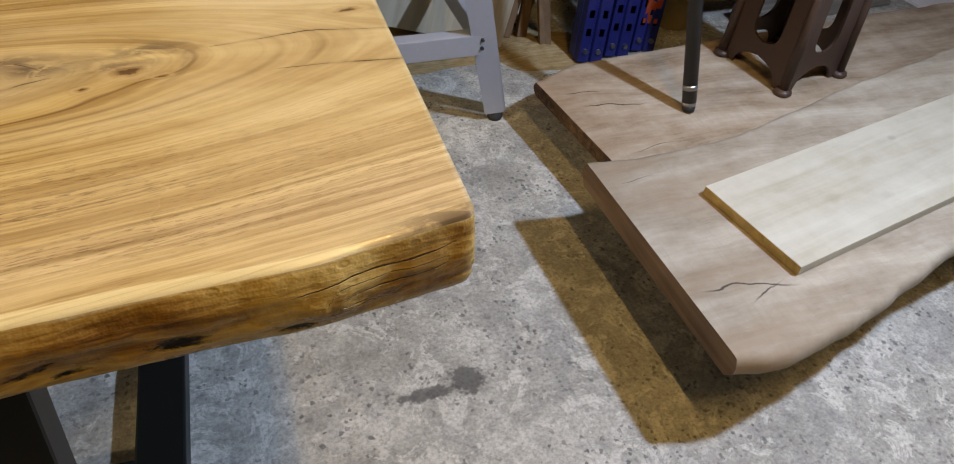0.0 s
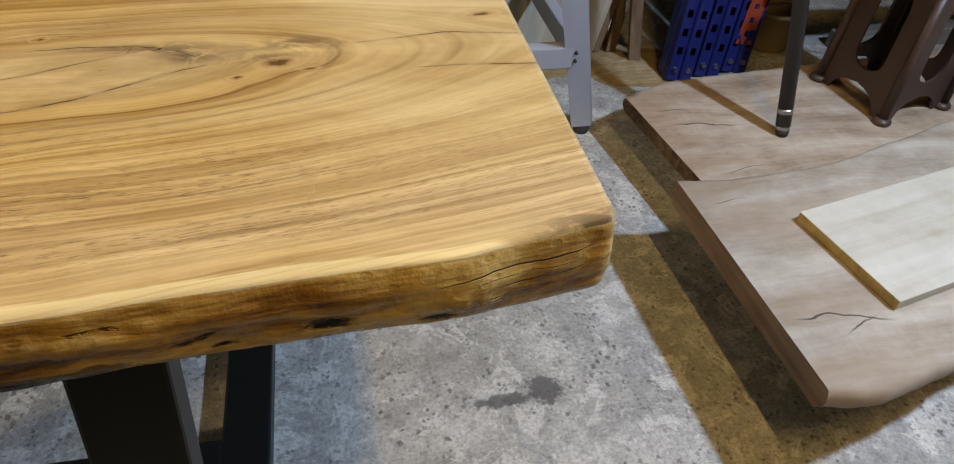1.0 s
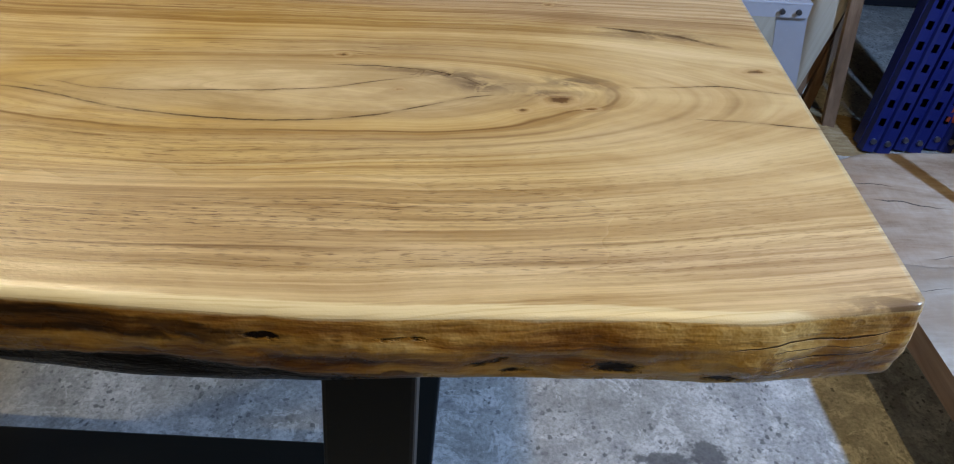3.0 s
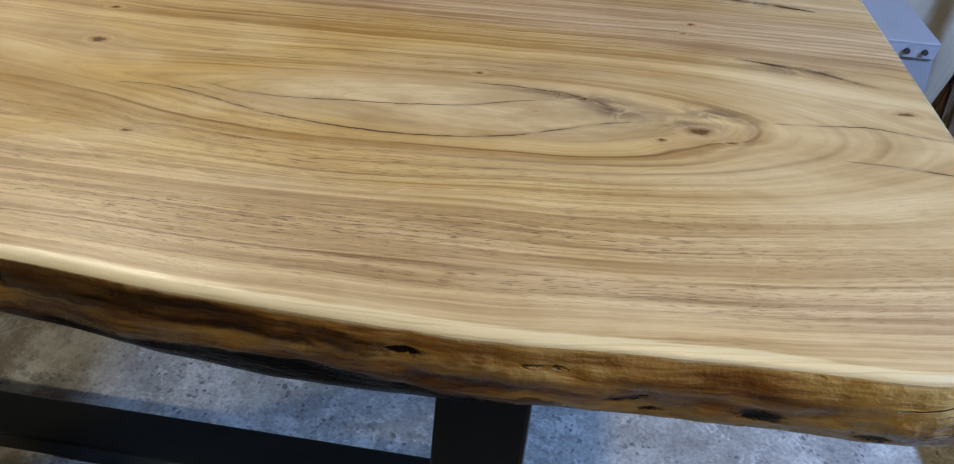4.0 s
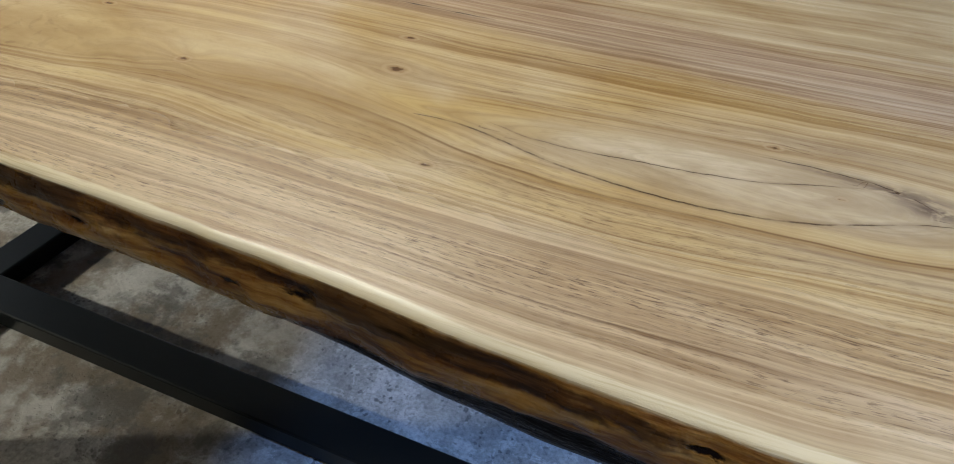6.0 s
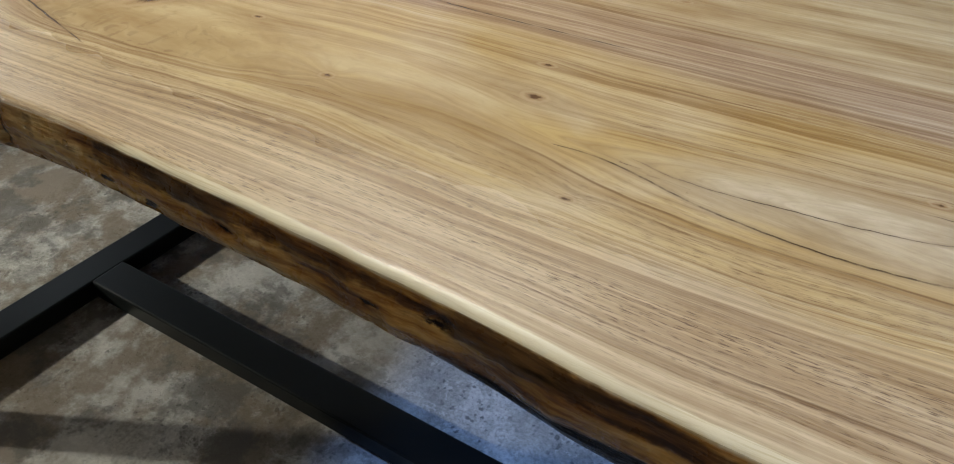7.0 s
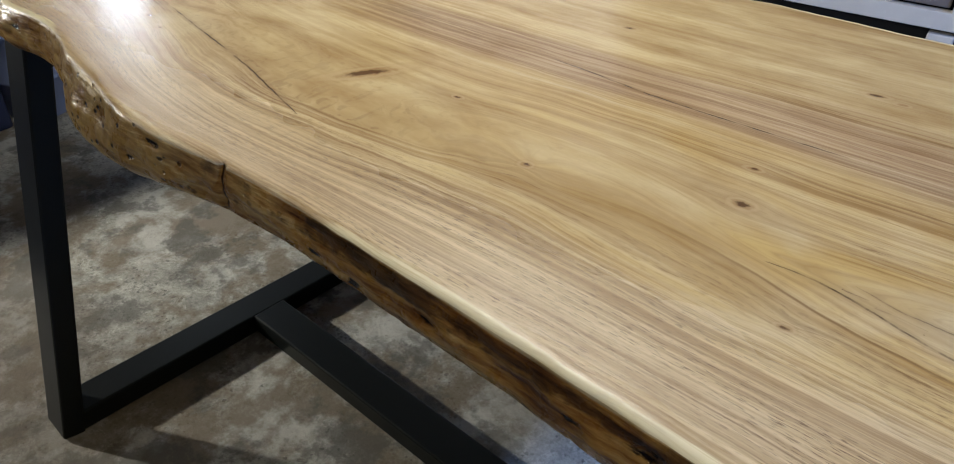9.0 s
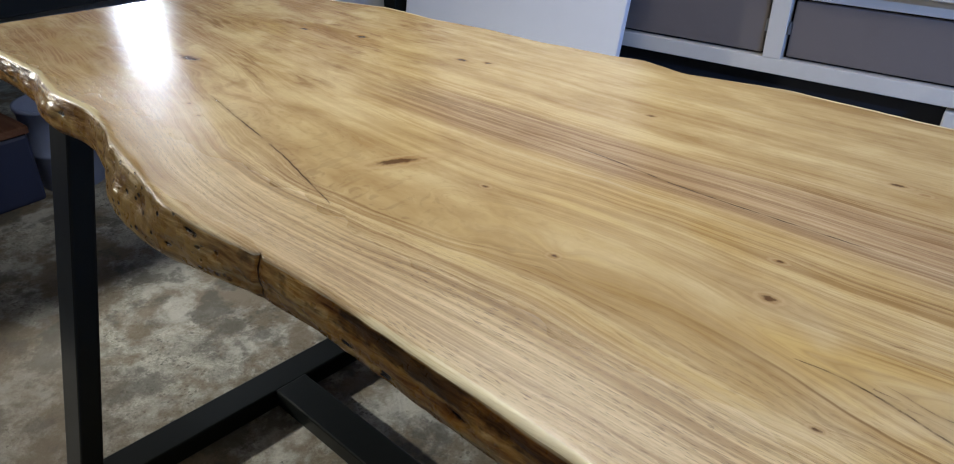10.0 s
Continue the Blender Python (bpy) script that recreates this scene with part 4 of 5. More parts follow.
    heart = np.exp(-((y - mid) / 0.050) ** 4) * smooth01((x + 0.45) / 0.3) + 0.45 * np.exp(-((y - 0.475) / 0.03) ** 2) * smooth01((x - 0.05) / 0.3)
    heart = heart + 0.42 * np.exp(-((y - 0.030) / 0.016) ** 2) * smooth01((x + 0.2) / 0.2) + 0.34 * np.exp(-((y - 0.060) / 0.045) ** 2) * smooth01((0.30 - x) / 0.4)
    heart = heart + 0.55 * np.exp(-((x - 1.0) / 0.10) ** 2 - ((y - 0.03) / 0.05) ** 2) + 0.30 * np.exp(-((x - 0.88) / 0.12) ** 2 - ((y - 0.40) / 0.06) ** 2)
    store("heart", np.clip(heart, 0, 1))
    eye = np.sqrt((np.where(x > 0.66, 0.34, 0.19) * (x - 0.66)) ** 2 + (y - 0.207 - (x - 0.64) * 0.06) ** 2)
    warm = np.exp(-((x - 0.27) / 0.24) ** 2 - ((y - 0.21) / 0.12) ** 2) + 0.8 * np.exp(-((x - 0.45) / 0.22) ** 2 - ((y - 0.12) / 0.05) ** 2)
    warm = warm + 0.55 * np.exp(-((x - 0.4) / 0.3) ** 2 - ((y - 0.31) / 0.05) ** 2) + 1.0 * smooth01((-0.40 - x) / 0.35) + 0.15
    warm = warm + 0.35 * smooth01((x - 0.3) / 0.2) * (1 - smooth01((x - 0.80) / 0.15)) * smooth01((0.40 - y) / 0.1)
    store("warm", np.clip(warm, 0, 1))
    store("burl", smooth01((-0.15 - x) / 0.35) * smooth01((y - 0.05 - 0.12 * np.clip(-x - 0.2, 0, 1)) / 0.10))
    calm = np.exp(-((y - 0.225) / 0.085) ** 4) * smooth01((0.44 - x) / 0.22) * 0.6 + 0.75 * np.exp(-((x - 0.92) / 0.10) ** 2 - ((y - 0.20) / 0.13) ** 2)
    calm = calm + 0.75 * smooth01((y - 0.455) / 0.05) + 0.55 * smooth01((-0.1 - x) / 0.3) * np.exp(-((y - 0.30) / 0.12) ** 4) + 0.6 * np.exp(-(eye / 0.050) ** 4) + 0.35 * smooth01((0.25 - x) / 0.3) * smooth01((y - 0.02) / 0.05) + 0.45 * smooth01((x - 0.80) / 0.1)
    store("calm", np.clip(calm, 0, 1))
    bold = np.exp(-((y - 0.105) / 0.065) ** 2) * smooth01((0.55 - x) / 0.3) * smooth01((x + 0.35) / 0.25) 
    # where the near strip is pinkish and carries the painted sheen
    store("pink_sheen", np.clip(np.exp(-((y - 0.03 - 0.5 * np.clip(-0.1 - x, 0, 1)) / 0.075) ** 4) * (0.55 + 0.45 * smooth01((0.75 - x) / 0.3)) + 0.35 * smooth01((x - 0.80) / 0.12), 0, 1))
    store("bold", np.clip(bold + 0.25 * np.exp(-((y - 0.06) / 0.06) ** 2), 0, 1))
    store("rings", smooth01((x + 0.6) / 0.3) * (0.35 + 0.65 * smooth01((0.235 - y) / 0.03)) * (1 - 0.8 * smooth01((0.45 - x) / 0.2)) * (1 - 0.45 * smooth01((x - 0.80) / 0.1)))
    store("porous", np.clip(0.95 * np.exp(-((y - 0.040) / 0.034) ** 2) + 0.45 * np.exp(-((y - 0.09) / 0.05) ** 2) + 0.16, 0, 1) * (1 - 0.55 * smooth01((x - 0.76) / 0.12)))
    cy = 0.207 + (x - 0.64) * 0.06
    q = np.sqrt((np.where(x > 0.66, 0.34, 0.17) * (x - 0.66)) ** 2 + (y - cy) ** 2)
    smoke = 0.30 * np.exp(-((x - 0.785) / 0.050) ** 2 - ((y - 0.222) / 0.018) ** 2)
    smoke = smoke + 0.80 * np.exp(-((x - 0.90) / 0.05) ** 2 - ((y - 0.328) / 0.011) ** 2) + 0.6 * np.exp(-((x - 0.90) / 0.05) ** 2 - ((y - 0.470) / 0.010) ** 2) + 0.3 * np.exp(-((x + 0.2) / 0.12) ** 2 - ((y - 0.40) / 0.02) ** 2)
    smoke = smoke + 1.0 * np.exp(-((x - 0.990) / 0.040) ** 2 - ((y - 0.000) / 0.012) ** 2)
    for sx, sy, a, b, k in ((0.742, 0.224, 0.020, 0.008, 1.0), (0.722, 0.236, 0.030, 0.006, 0.9), (0.822, 0.236, 0.024, 0.010, 0.9), (0.800, 0.214, 0.020, 0.006, 0.8), (0.690, 0.243, 0.040, 0.004, 0.7)):
        smoke = smoke + k * np.exp(-((x - sx) / a) ** 2 - ((y - sy) / b) ** 2)
    store("smoke", np.clip(smoke, 0, 1))
    store("eye", q)
    v = np.concatenate(rim)
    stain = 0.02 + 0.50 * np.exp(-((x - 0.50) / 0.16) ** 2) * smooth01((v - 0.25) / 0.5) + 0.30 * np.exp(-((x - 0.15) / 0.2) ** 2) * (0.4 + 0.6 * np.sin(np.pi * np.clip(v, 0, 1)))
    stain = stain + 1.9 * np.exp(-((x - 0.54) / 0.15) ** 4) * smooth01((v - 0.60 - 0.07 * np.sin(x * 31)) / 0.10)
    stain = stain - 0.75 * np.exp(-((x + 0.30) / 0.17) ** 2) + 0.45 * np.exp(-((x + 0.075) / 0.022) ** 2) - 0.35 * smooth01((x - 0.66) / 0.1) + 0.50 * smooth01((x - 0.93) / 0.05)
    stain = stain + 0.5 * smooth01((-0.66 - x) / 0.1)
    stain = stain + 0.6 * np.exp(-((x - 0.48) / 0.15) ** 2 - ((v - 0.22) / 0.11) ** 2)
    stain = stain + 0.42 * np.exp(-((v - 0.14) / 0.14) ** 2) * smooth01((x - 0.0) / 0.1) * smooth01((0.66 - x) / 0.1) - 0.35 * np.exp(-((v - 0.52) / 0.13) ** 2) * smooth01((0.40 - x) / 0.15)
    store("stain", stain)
    store("clean", smooth01((x - 0.80) / 0.09) * (1 - 0.55 * smooth01((x - 0.925) / 0.04)) * (1 - 0.35 * smooth01((v - 0.55) / 0.4)) + 0.85 * np.exp(-((x + 0.32) / 0.17) ** 2))
    store("pitted", np.exp(-((x + 0.25) / 0.2) ** 2) * 0.9 + 0.12)
    ob = new("tabletop", me)
    ob.parent = table
    return tagged(ob, "lacquered honey-brown acacia slab with natural wavy edges")


build_tabletop()

# steel frames: the feet stand wider than the head
TW, TH, SKEW = 0.073, 0.043, 0.047
TL = 0.038
zt = TOP - THICK - 0.002
for cx, foot, head in ((-0.674, -0.066, 0.086), (0.666, -0.062, 0.098)):
    def at(y, z):
        return (cx + SKEW * y, y, z)
    across = (1, -SKEW, 0)
    part("leg", bar(at(foot, 0.0), at(head, zt - 0.006), TW, TL, across, bevel=0.004), M_BLACK, table)
    part("leg", bar(at(0.66 - foot, 0.0), at(0.66 - head, zt - 0.006), TW, TL, across, bevel=0.004), M_BLACK, table)
    part("foot_bar", bar(at(foot + 0.017, TH / 2 + 0.001), at(0.643 - foot, TH / 2 + 0.001), TW - 0.001, TH, across, bevel=0.004), M_BLACK, table)
    part("head_bar", bar(at(head - 0.008, zt - TH / 2), at(0.668 - head, zt - TH / 2), TW - 0.001, TH, across, bevel=0.004), M_BLACK, table)
part("stretcher", bar((-0.674 + SKEW * 0.350 + TW / 2 - 0.003, 0.352, TH / 2 + 0.002), (0.666 + SKEW * 0.320 - TW / 2 + 0.003, 0.320, TH / 2 + 0.002), 0.075, TH, side=(0, 1, 0), bevel=0.004),
     M_BLACK, table)


# ---------------------------------------------------------------- stacked slabs
def live_slab(name, near, far, z0, z1, x0, x1, mats, label, seed, skew=0.0):
    """A sawn slab with two natural edges; its left end is sawn."""
    nx, ny, ns = 150, 30, 6
    xs = np.linspace(x0, x1, nx)
    a = curve_of(near, xs, 0.05) + fractal(xs, seed, 9, 0.006)
    b = curve_of(far, xs, 0.05) + fractal(xs, seed + 3, 9, 0.006)
    bm = bmesh.new()
    rows, kinds = [], []
    for j in range(ns):
        v = j / (ns - 1)
        rows.append([(x, y - 0.010 * math.sin(math.pi * v) + 0.008 * (1 - v), z0 + (z1 - z0) * v) for x, y in zip(xs, a)]), kinds.append(1)
    for j in range(ny):
        t = (j + 0.5) / ny
        rows.append([(x, p * (1 - t) + q * t, z1 + 0.002) for x, p, q in zip(xs, a, b)]), kinds.append(0)
    for j in range(ns):
        v = 1 - j / (ns - 1)
        rows.append([(x, y + 0.010 * math.sin(math.pi * v) - 0.008 * (1 - v), z0 + (z1 - z0) * v) for x, y in zip(xs, b)]), kinds.append(1)
    yf = b[0]
    V = [[bm.verts.new((p[0] + skew * (yf - p[1]) * max(0.0, 1 - (p[0] - x0) / 0.4), p[1], p[2])) for p in r] for r in rows]
    n = len(V)
    for r in range(n):
        s = (r + 1) % n
        for i in range(nx - 1):
            f = bm.faces.new((V[r][i], V[r][i + 1], V[s][i + 1], V[s][i]))
            f.material_index = 1 if kinds[r] and kinds[s] and s else 0
            f.smooth = True
    for i in (0, nx - 1):
        f = bm.faces.new([V[r][i] for r in range(n)])
        f.material_index = 2
        for e in f.edges:
            e.smooth = False
    return whole(name, bm, mats, (0, 0, 0), label, "timber slab", "stacked slabs")


live_slab("walnut_slab", [(1.56, 0.60), (3.4, 0.62)],
          [(1.56, 1.062), (1.69, 1.12), (1.80, 1.13), (2.2, 1.16), (2.7, 1.19), (3.4, 1.22)], 0.086, 0.118, 1.562, 3.4, (M_WALNUT_A, M_BARK, M_BARK),
          "weathered walnut slab with dark bark edge lying on battens", 11.0, 0.13)
live_slab("walnut_slab", [(1.48, 0.178), (1.56, 0.168), (1.61, 0.172), (1.70, 0.186), (1.80, 0.207), (1.916, 0.247), (2.055, 0.295), (2.5, 0.36), (3.3, 0.42)],
          [(1.50, 0.668), (1.62, 0.662), (1.83, 0.674), (2.24, 0.79), (2.63, 0.877), (3.3, 0.96)], 0.138, 0.188, 1.498, 3.3, (M_WALNUT, M_WALNUT, M_SAWN_END),
          "pale sawn walnut slab lying across the darker slab", 21.0, 0.04)
for x in (1.85, 2.9):
    whole("batten", box((0.06, 0.62, 0.0855), (0, 0, 0.04275), 0.002), M_BROWNWOOD, (x, 0.87, 0), "brown timber batten carrying the slabs", "batten", "slab battens")
for x in (1.75, 2.95):
    whole("batten", box((0.06, 0.22, 0.1375), (0, 0, 0.06875), 0.002), M_BROWNWOOD, (x, 0.40, 0), "thick brown timber block carrying the upper slab", "batten", "slab battens")
for x in (1.72, 3.0):
    whole("sticker_batten", box((0.03, 0.12, 0.0180), (0, 0, 0.1290), 0.001), M_BROWNWOOD, (x, 0.63, 0), "thin spacer batten between the slabs", "batten", "slab battens")
ang = math.degrees(math.atan2(0.088, 0.449))
whole("plank", box((1.25, 0.232, 0.020), (0.625, 0.116, 0.0102), 0.0015), (M_PINE, M_PINE_EDGE), (1.716, 0.303, 0.1905),
      "pale planed poplar plank lying on the slab", "plank", rz=ang)
pl = bpy.data.objects["plank"]
for p in pl.data.polygons:
    if abs(p.normal.x) > 0.5:
        p.material_index = 1


# ---------------------------------------------------------------- stool
def build_stool(at, rz, base, top, high, label):
    st = thing("plastic_stool", at, label, "stool", rz=rz)
    t = 0.007

    def half(v):
        return (base + (top - base) * v) / 2

    def gap(v):
        """Half opening of a side panel, as a share of its half width, at height v."""
        if v < 0.15:
            return 0.66 * math.sqrt(max(0.0, 1 - (v / 0.15) ** 2))
        if 0.26 < v < 0.88:
            u = (v - 0.57) / 0.31
            return 0.42 * (1 - abs(u) ** 7) ** 0.5
        return 0.0

    vs = sorted(set([i / 44 for i in range(45)] + [0.1499, 0.2601, 0.265, 0.875, 0.8799]))
    for k in range(4):
        bm = bmesh.new()
        turn = Matrix.Rotation(math.pi / 2 * k, 4, "Z")
        for sgn in (-1, 1):
            prev = None
            for v in vs:
                w, g = half(v), gap(v)
                row = []
                for d in (0, t):
                    for share in (g, (g + 1) / 2, 1.0):
                        u = share * (w - (d if share == 1 else 0))
                        row.append(bm.verts.new(turn @ Vector((sgn * u, -w + d, v * high))))
                if prev:
                    for a, b in ((0, 1), (1, 2)):
                        bm.faces.new((prev[a], prev[b], row[b], row[a]))
                        bm.faces.new((prev[a + 3], row[a + 3], row[b + 3], prev[b + 3]))
                    bm.faces.new((prev[0], row[0], row[3], prev[3]))
                prev = row
        part("side_panel", bm, M_BROWNPLASTIC, st)
        # rounded corner post with a foot
        w0, w1 = half(0), half(1)
        c0, c1 = turn @ Vector((-w0, -w0, 0.004)), turn @ Vector((-w1, -w1, high))
        bm = rod(c0 + Vector((0, 0, 0.01)), c1, 0.012, 0.011, 14)
        part("leg", bm, M_BROWNPLASTIC, st, smooth=True)
        bm = lathe([(0.0, 0.0), (0.019, 0.0), (0.022, 0.004), (0.021, 0.010), (0.014, 0.015), (0.0, 0.016)], 16)
        bmesh.ops.translate(bm, verts=bm.verts, vec=turn @ Vector((-w0, -w0, 0)))
        part("foot", bm, M_BROWNPLASTIC, st, smooth=True)
    bm = box((top + 0.03, top + 0.03, 0.028), (0, 0, high + 0.012), 0.010, seg=4)
    part("seat", bm, M_BROWNPLASTIC, st)
    return st


build_stool((2.213, 1.003, 0.1205), 12, 0.205, 0.185, 0.33, "brown moulded plastic stool with arched sides standing on the slab")

# ---------------------------------------------------------------- leaning tube with ringed foot
pole = thing("tube_pole", (1.864, 0.868, 0.121), "charcoal metal tube with chrome rings leaning on the racks", "pole")
LEAN = Vector((-0.05, 0.30, 1.0))


def along(h):
    return LEAN * h


part("tube", rod(along(0.022), along(1.42), 0.0165, 0.0165, 24), M_TUBE, pole, smooth=True)
part("ferrule", rod(along(0.014), along(0.024), 0.0155, 0.0160, 24), M_CHROME, pole, "chrome ring", smooth=True)
part("ferrule", rod(along(0.050), along(0.061), 0.0172, 0.0172, 24), M_CHROME, pole, "chrome ring", smooth=True)
part("rubber_tip", rod(along(0.0), along(0.014), 0.013, 0.0155, 20), M_RUBBER, pole, "black rubber tip", smooth=True)

# ---------------------------------------------------------------- grey machine stand
stand = thing("machine_stand", (0, 0, 0), "grey enamelled steel machine stand with splayed legs", "stand")
SX0, SX1, SY0, SY1, SZ = 0.735, 1.393, 1.045, 1.56, 0.50
FX, FY = 0.116, 0.055


def angle_leg(foot, head, sx, sy):
    """A folded steel leg: two flanges meeting at the outer corner."""
    foot, head = Vector(foot), Vector(head)
    bm = bmesh.new()
    w, t = 0.060, 0.003
    for a, b in (((-sx * w / 2, 0, 0), (w, t)), ((0, -sy * w / 2, 0), (t, w))):
        lo, hi = foot + Vector(a), head + Vector(a)
        dx, dy = b[0] / 2, b[1] / 2
        quad = [(-dx, -dy), (dx, -dy), (dx, dy), (-dx, dy)]
        lo_v = [bm.verts.new(lo + Vector((p * 0.85, q * 0.85, 0))) for p, q in quad]
        hi_v = [bm.verts.new(hi + Vector((p, q, 0))) for p, q in quad]
        for i in range(4):
            bm.faces.new((lo_v[i], lo_v[(i + 1) % 4], hi_v[(i + 1) % 4], hi_v[i]))
        bm.faces.new(lo_v[::-1]), bm.faces.new(hi_v)
    return bm


for sx, x in ((-1, SX0), (1, SX1)):
    for sy, y in ((-1, SY0), (1, SY1)):
        fx, fy = x + sx * FX, y - sy * (-FY)
        if sy < 0:
            fy = y + 0.053
        else:
            fy = y + 0.02
        leg = part("leg", angle_leg((fx, fy, 0.022), (x, y, SZ - 0.012), sx, sy), M_GREYSTEEL, stand)
        bm = lathe([(0.0, 0.0), (0.017, 0.0), (0.019, 0.004), (0.019, 0.016), (0.010, 0.022), (0.008, 0.030), (0.0, 0.030)], 18)
        bmesh.ops.translate(bm, verts=bm.verts, vec=(fx - sx * 0.024, fy - sy * 0.012, 0))
        part("foot", bm, M_RUBBER, stand, "black rubber foot", smooth=True)
        for dz in (0.008, -0.012):
            k = 0.232 / 0.49
            c = Vector((fx + (x - fx) * k - sx * 0.034, fy + (y - fy) * k - 0.002 * (1 if sy < 0 else -1), 0.235 + dz))
            bm = rod(c, c + Vector((0, sy * 0.005, 0)), 0.0045, 0.0040, 10)
            part("bolt", bm, M_TUBE, stand, "dark bolt head")
ZC = 0.23
kx = FX * (1 - ZC / SZ)
for y in (SY0 + 0.03, SY1 + 0.01):
    part("crossbar", box((SX1 - SX0 + 2 * kx - 0.075, 0.034, 0.052), ((SX0 + SX1) / 2, y + 0.012, ZC), 0.003), M_GREYSTEEL, stand)
for x in (SX0 - kx + 0.02, SX1 + kx - 0.025):
    part("crossbar", box((0.03, SY1 - SY0 - 0.03, 0.05), (x, (SY0 + SY1) / 2 + 0.03, ZC), 0.003), M_GREYSTEEL, stand)
part("top_plate", box((SX1 - SX0 + 0.01, SY1 - SY0 + 0.01, 0.006), ((SX0 + SX1) / 2, (SY0 + SY1) / 2, SZ - 0.003), 0.002), M_GREYSTEEL, stand)
part("apron", box((SX1 - SX0 + 0.006, 0.003, 0.026), ((SX0 + SX1) / 2, SY0 - 0.003, SZ - 0.018), 0.001), M_GREYSTEEL, stand)
part("apron", box((0.003, SY1 - SY0 + 0.006, 0.026), (SX1 + 0.003, (SY0 + SY1) / 2, SZ - 0.018), 0.001), M_GREYSTEEL, stand)
for x in (SX1 - 0.018, SX1 - 0.050, SX0 + 0.018, SX0 + 0.050):
    part("bolt", rod((x, SY0 - 0.004, SZ - 0.018), (x, SY0 - 0.010, SZ - 0.018), 0.0055, 0.0050, 12), M_TUBE, stand, "dark bolt head")


# ---------------------------------------------------------------- blue rack uprights
def upright_mesh(height=1.9, width=0.084):
    """A folded perforated upright with two columns of slots."""
    bm = bmesh.new()
    cols = [(-0.5, 0.020), (-0.44, 0.0), (-0.33, 0.0), (-0.15, 0.0), (-0.05, 0.002), (0.0, 0.009), (0.05, 0.002), (0.15, 0.0), (0.33, 0.0), (0.44, 0.0), (0.5, 0.020)]
    pitch, slot = 0.050, 0.021
    zs, holes = [0.0], []
    z = 0.072
    while z + pitch < height:
        zs += [z, z + slot]
        holes.append((z, z + slot))
        z += pitch
    zs.append(height)
    grid = [[bm.verts.new((c * width, d, z)) for c, d in cols] for z in zs]
    for r in range(len(zs) - 1):
        is_slot = r % 2 == 1
        for c in range(len(cols) - 1):
            if is_slot and c in (2, 7):
                continue
            bm.faces.new((grid[r][c], grid[r][c + 1], grid[r + 1][c + 1], grid[r + 1][c]))
    geom = bmesh.ops.extrude_face_region(bm, geom=bm.faces[:])
    bmesh.ops.translate(bm, verts=[v for v in geom["geom"] if isinstance(v, bmesh.types.BMVert)], vec=(0, 0.003, 0))
    return mesh_of(bm, M_BLUE)


UP = upright_mesh()
for i, x in enumerate((1.832, 1.922, 2.012)):
    up = new("rack_upright", UP)
    up.matrix_world = pose(x, 1.292 + 0.012 * i, 0.006, -11 - 0.6 * i, 7 + 0.8 * i, -2)
    tagged(up, "blue enamelled perforated rack upright leaning on a dark shelf", "rack upright", "rack uprights")
    # near-black sheet behind the slots, painting the shade inside the upright
    back = new("slot_shade_sheet", mesh_of(box((0.078, 0.004, 1.86), (0, 0.046, 0.94), 0), M_HOLLOW_SHADE))
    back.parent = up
    for s in (-1, 1):
        part_bolt = new("bolt", mesh_of(rod((s * 0.020, 0.001, 0.030), (s * 0.020, -0.006, 0.030), 0.008, 0.007, 12), M_CHROME))
        part_bolt.parent = up
        part_bolt["label"] = "dull steel bolt head"
        fl = new("side_flange", mesh_of(box((0.004, 0.034, 1.88), (s * 0.041, 0.034, 0.95), 0), M_BLUE))
        fl.parent = up

# orange beam with its slotted end plate
beam = thing("rack_beam", (2.045, 1.322, 0.0), "orange enamelled rack beam with slotted end plate", "rack beam")
TILT = Matrix.Rotation(radians(-9), 4, "X")
bm = bmesh.new()
zs = [0.078]
while zs[-1] < 0.36:
    zs += [zs[-1] + 0.022, zs[-1] + 0.038]
LEANED = Matrix.Rotation(radians(10), 4, "Y") @ TILT
g = [[bm.verts.new(LEANED @ Vector((c - 0.03, 0, z))) for c in (-0.026, -0.009, 0.004, 0.022)] for z in zs]
for r in range(len(zs) - 1):
    for c in range(3):
        if not (r % 2 == 1 and c == 1):
            bm.faces.new((g[r][c], g[r][c + 1], g[r + 1][c + 1], g[r + 1][c]))
ex = bmesh.ops.extrude_face_region(bm, geom=bm.faces[:])
bmesh.ops.translate(bm, verts=[v for v in ex["geom"] if isinstance(v, bmesh.types.BMVert)], vec=(0, 0.004, 0))
part("end_plate", bm, M_ORANGE, beam)
part("beam", box((1.5, 0.045, 0.10), (0.77, 0.028, 0.262), 0.004, TILT @ Matrix()), M_ORANGE, beam)
whole("timber_block", box((0.05, 0.05, 0.084), (0, 0, 0.042), 0.003), M_RUBBER, (2.62, 1.352, 0), "black rubber block under the orange beam", "block", "beam blocks")
whole("timber_block", box((0.09, 0.10, 0.20), (0, 0, 0.10), 0.003), M_BROWNWOOD, (3.3, 1.36, 0), "tall brown timber block under the orange beam", "block", "beam blocks")

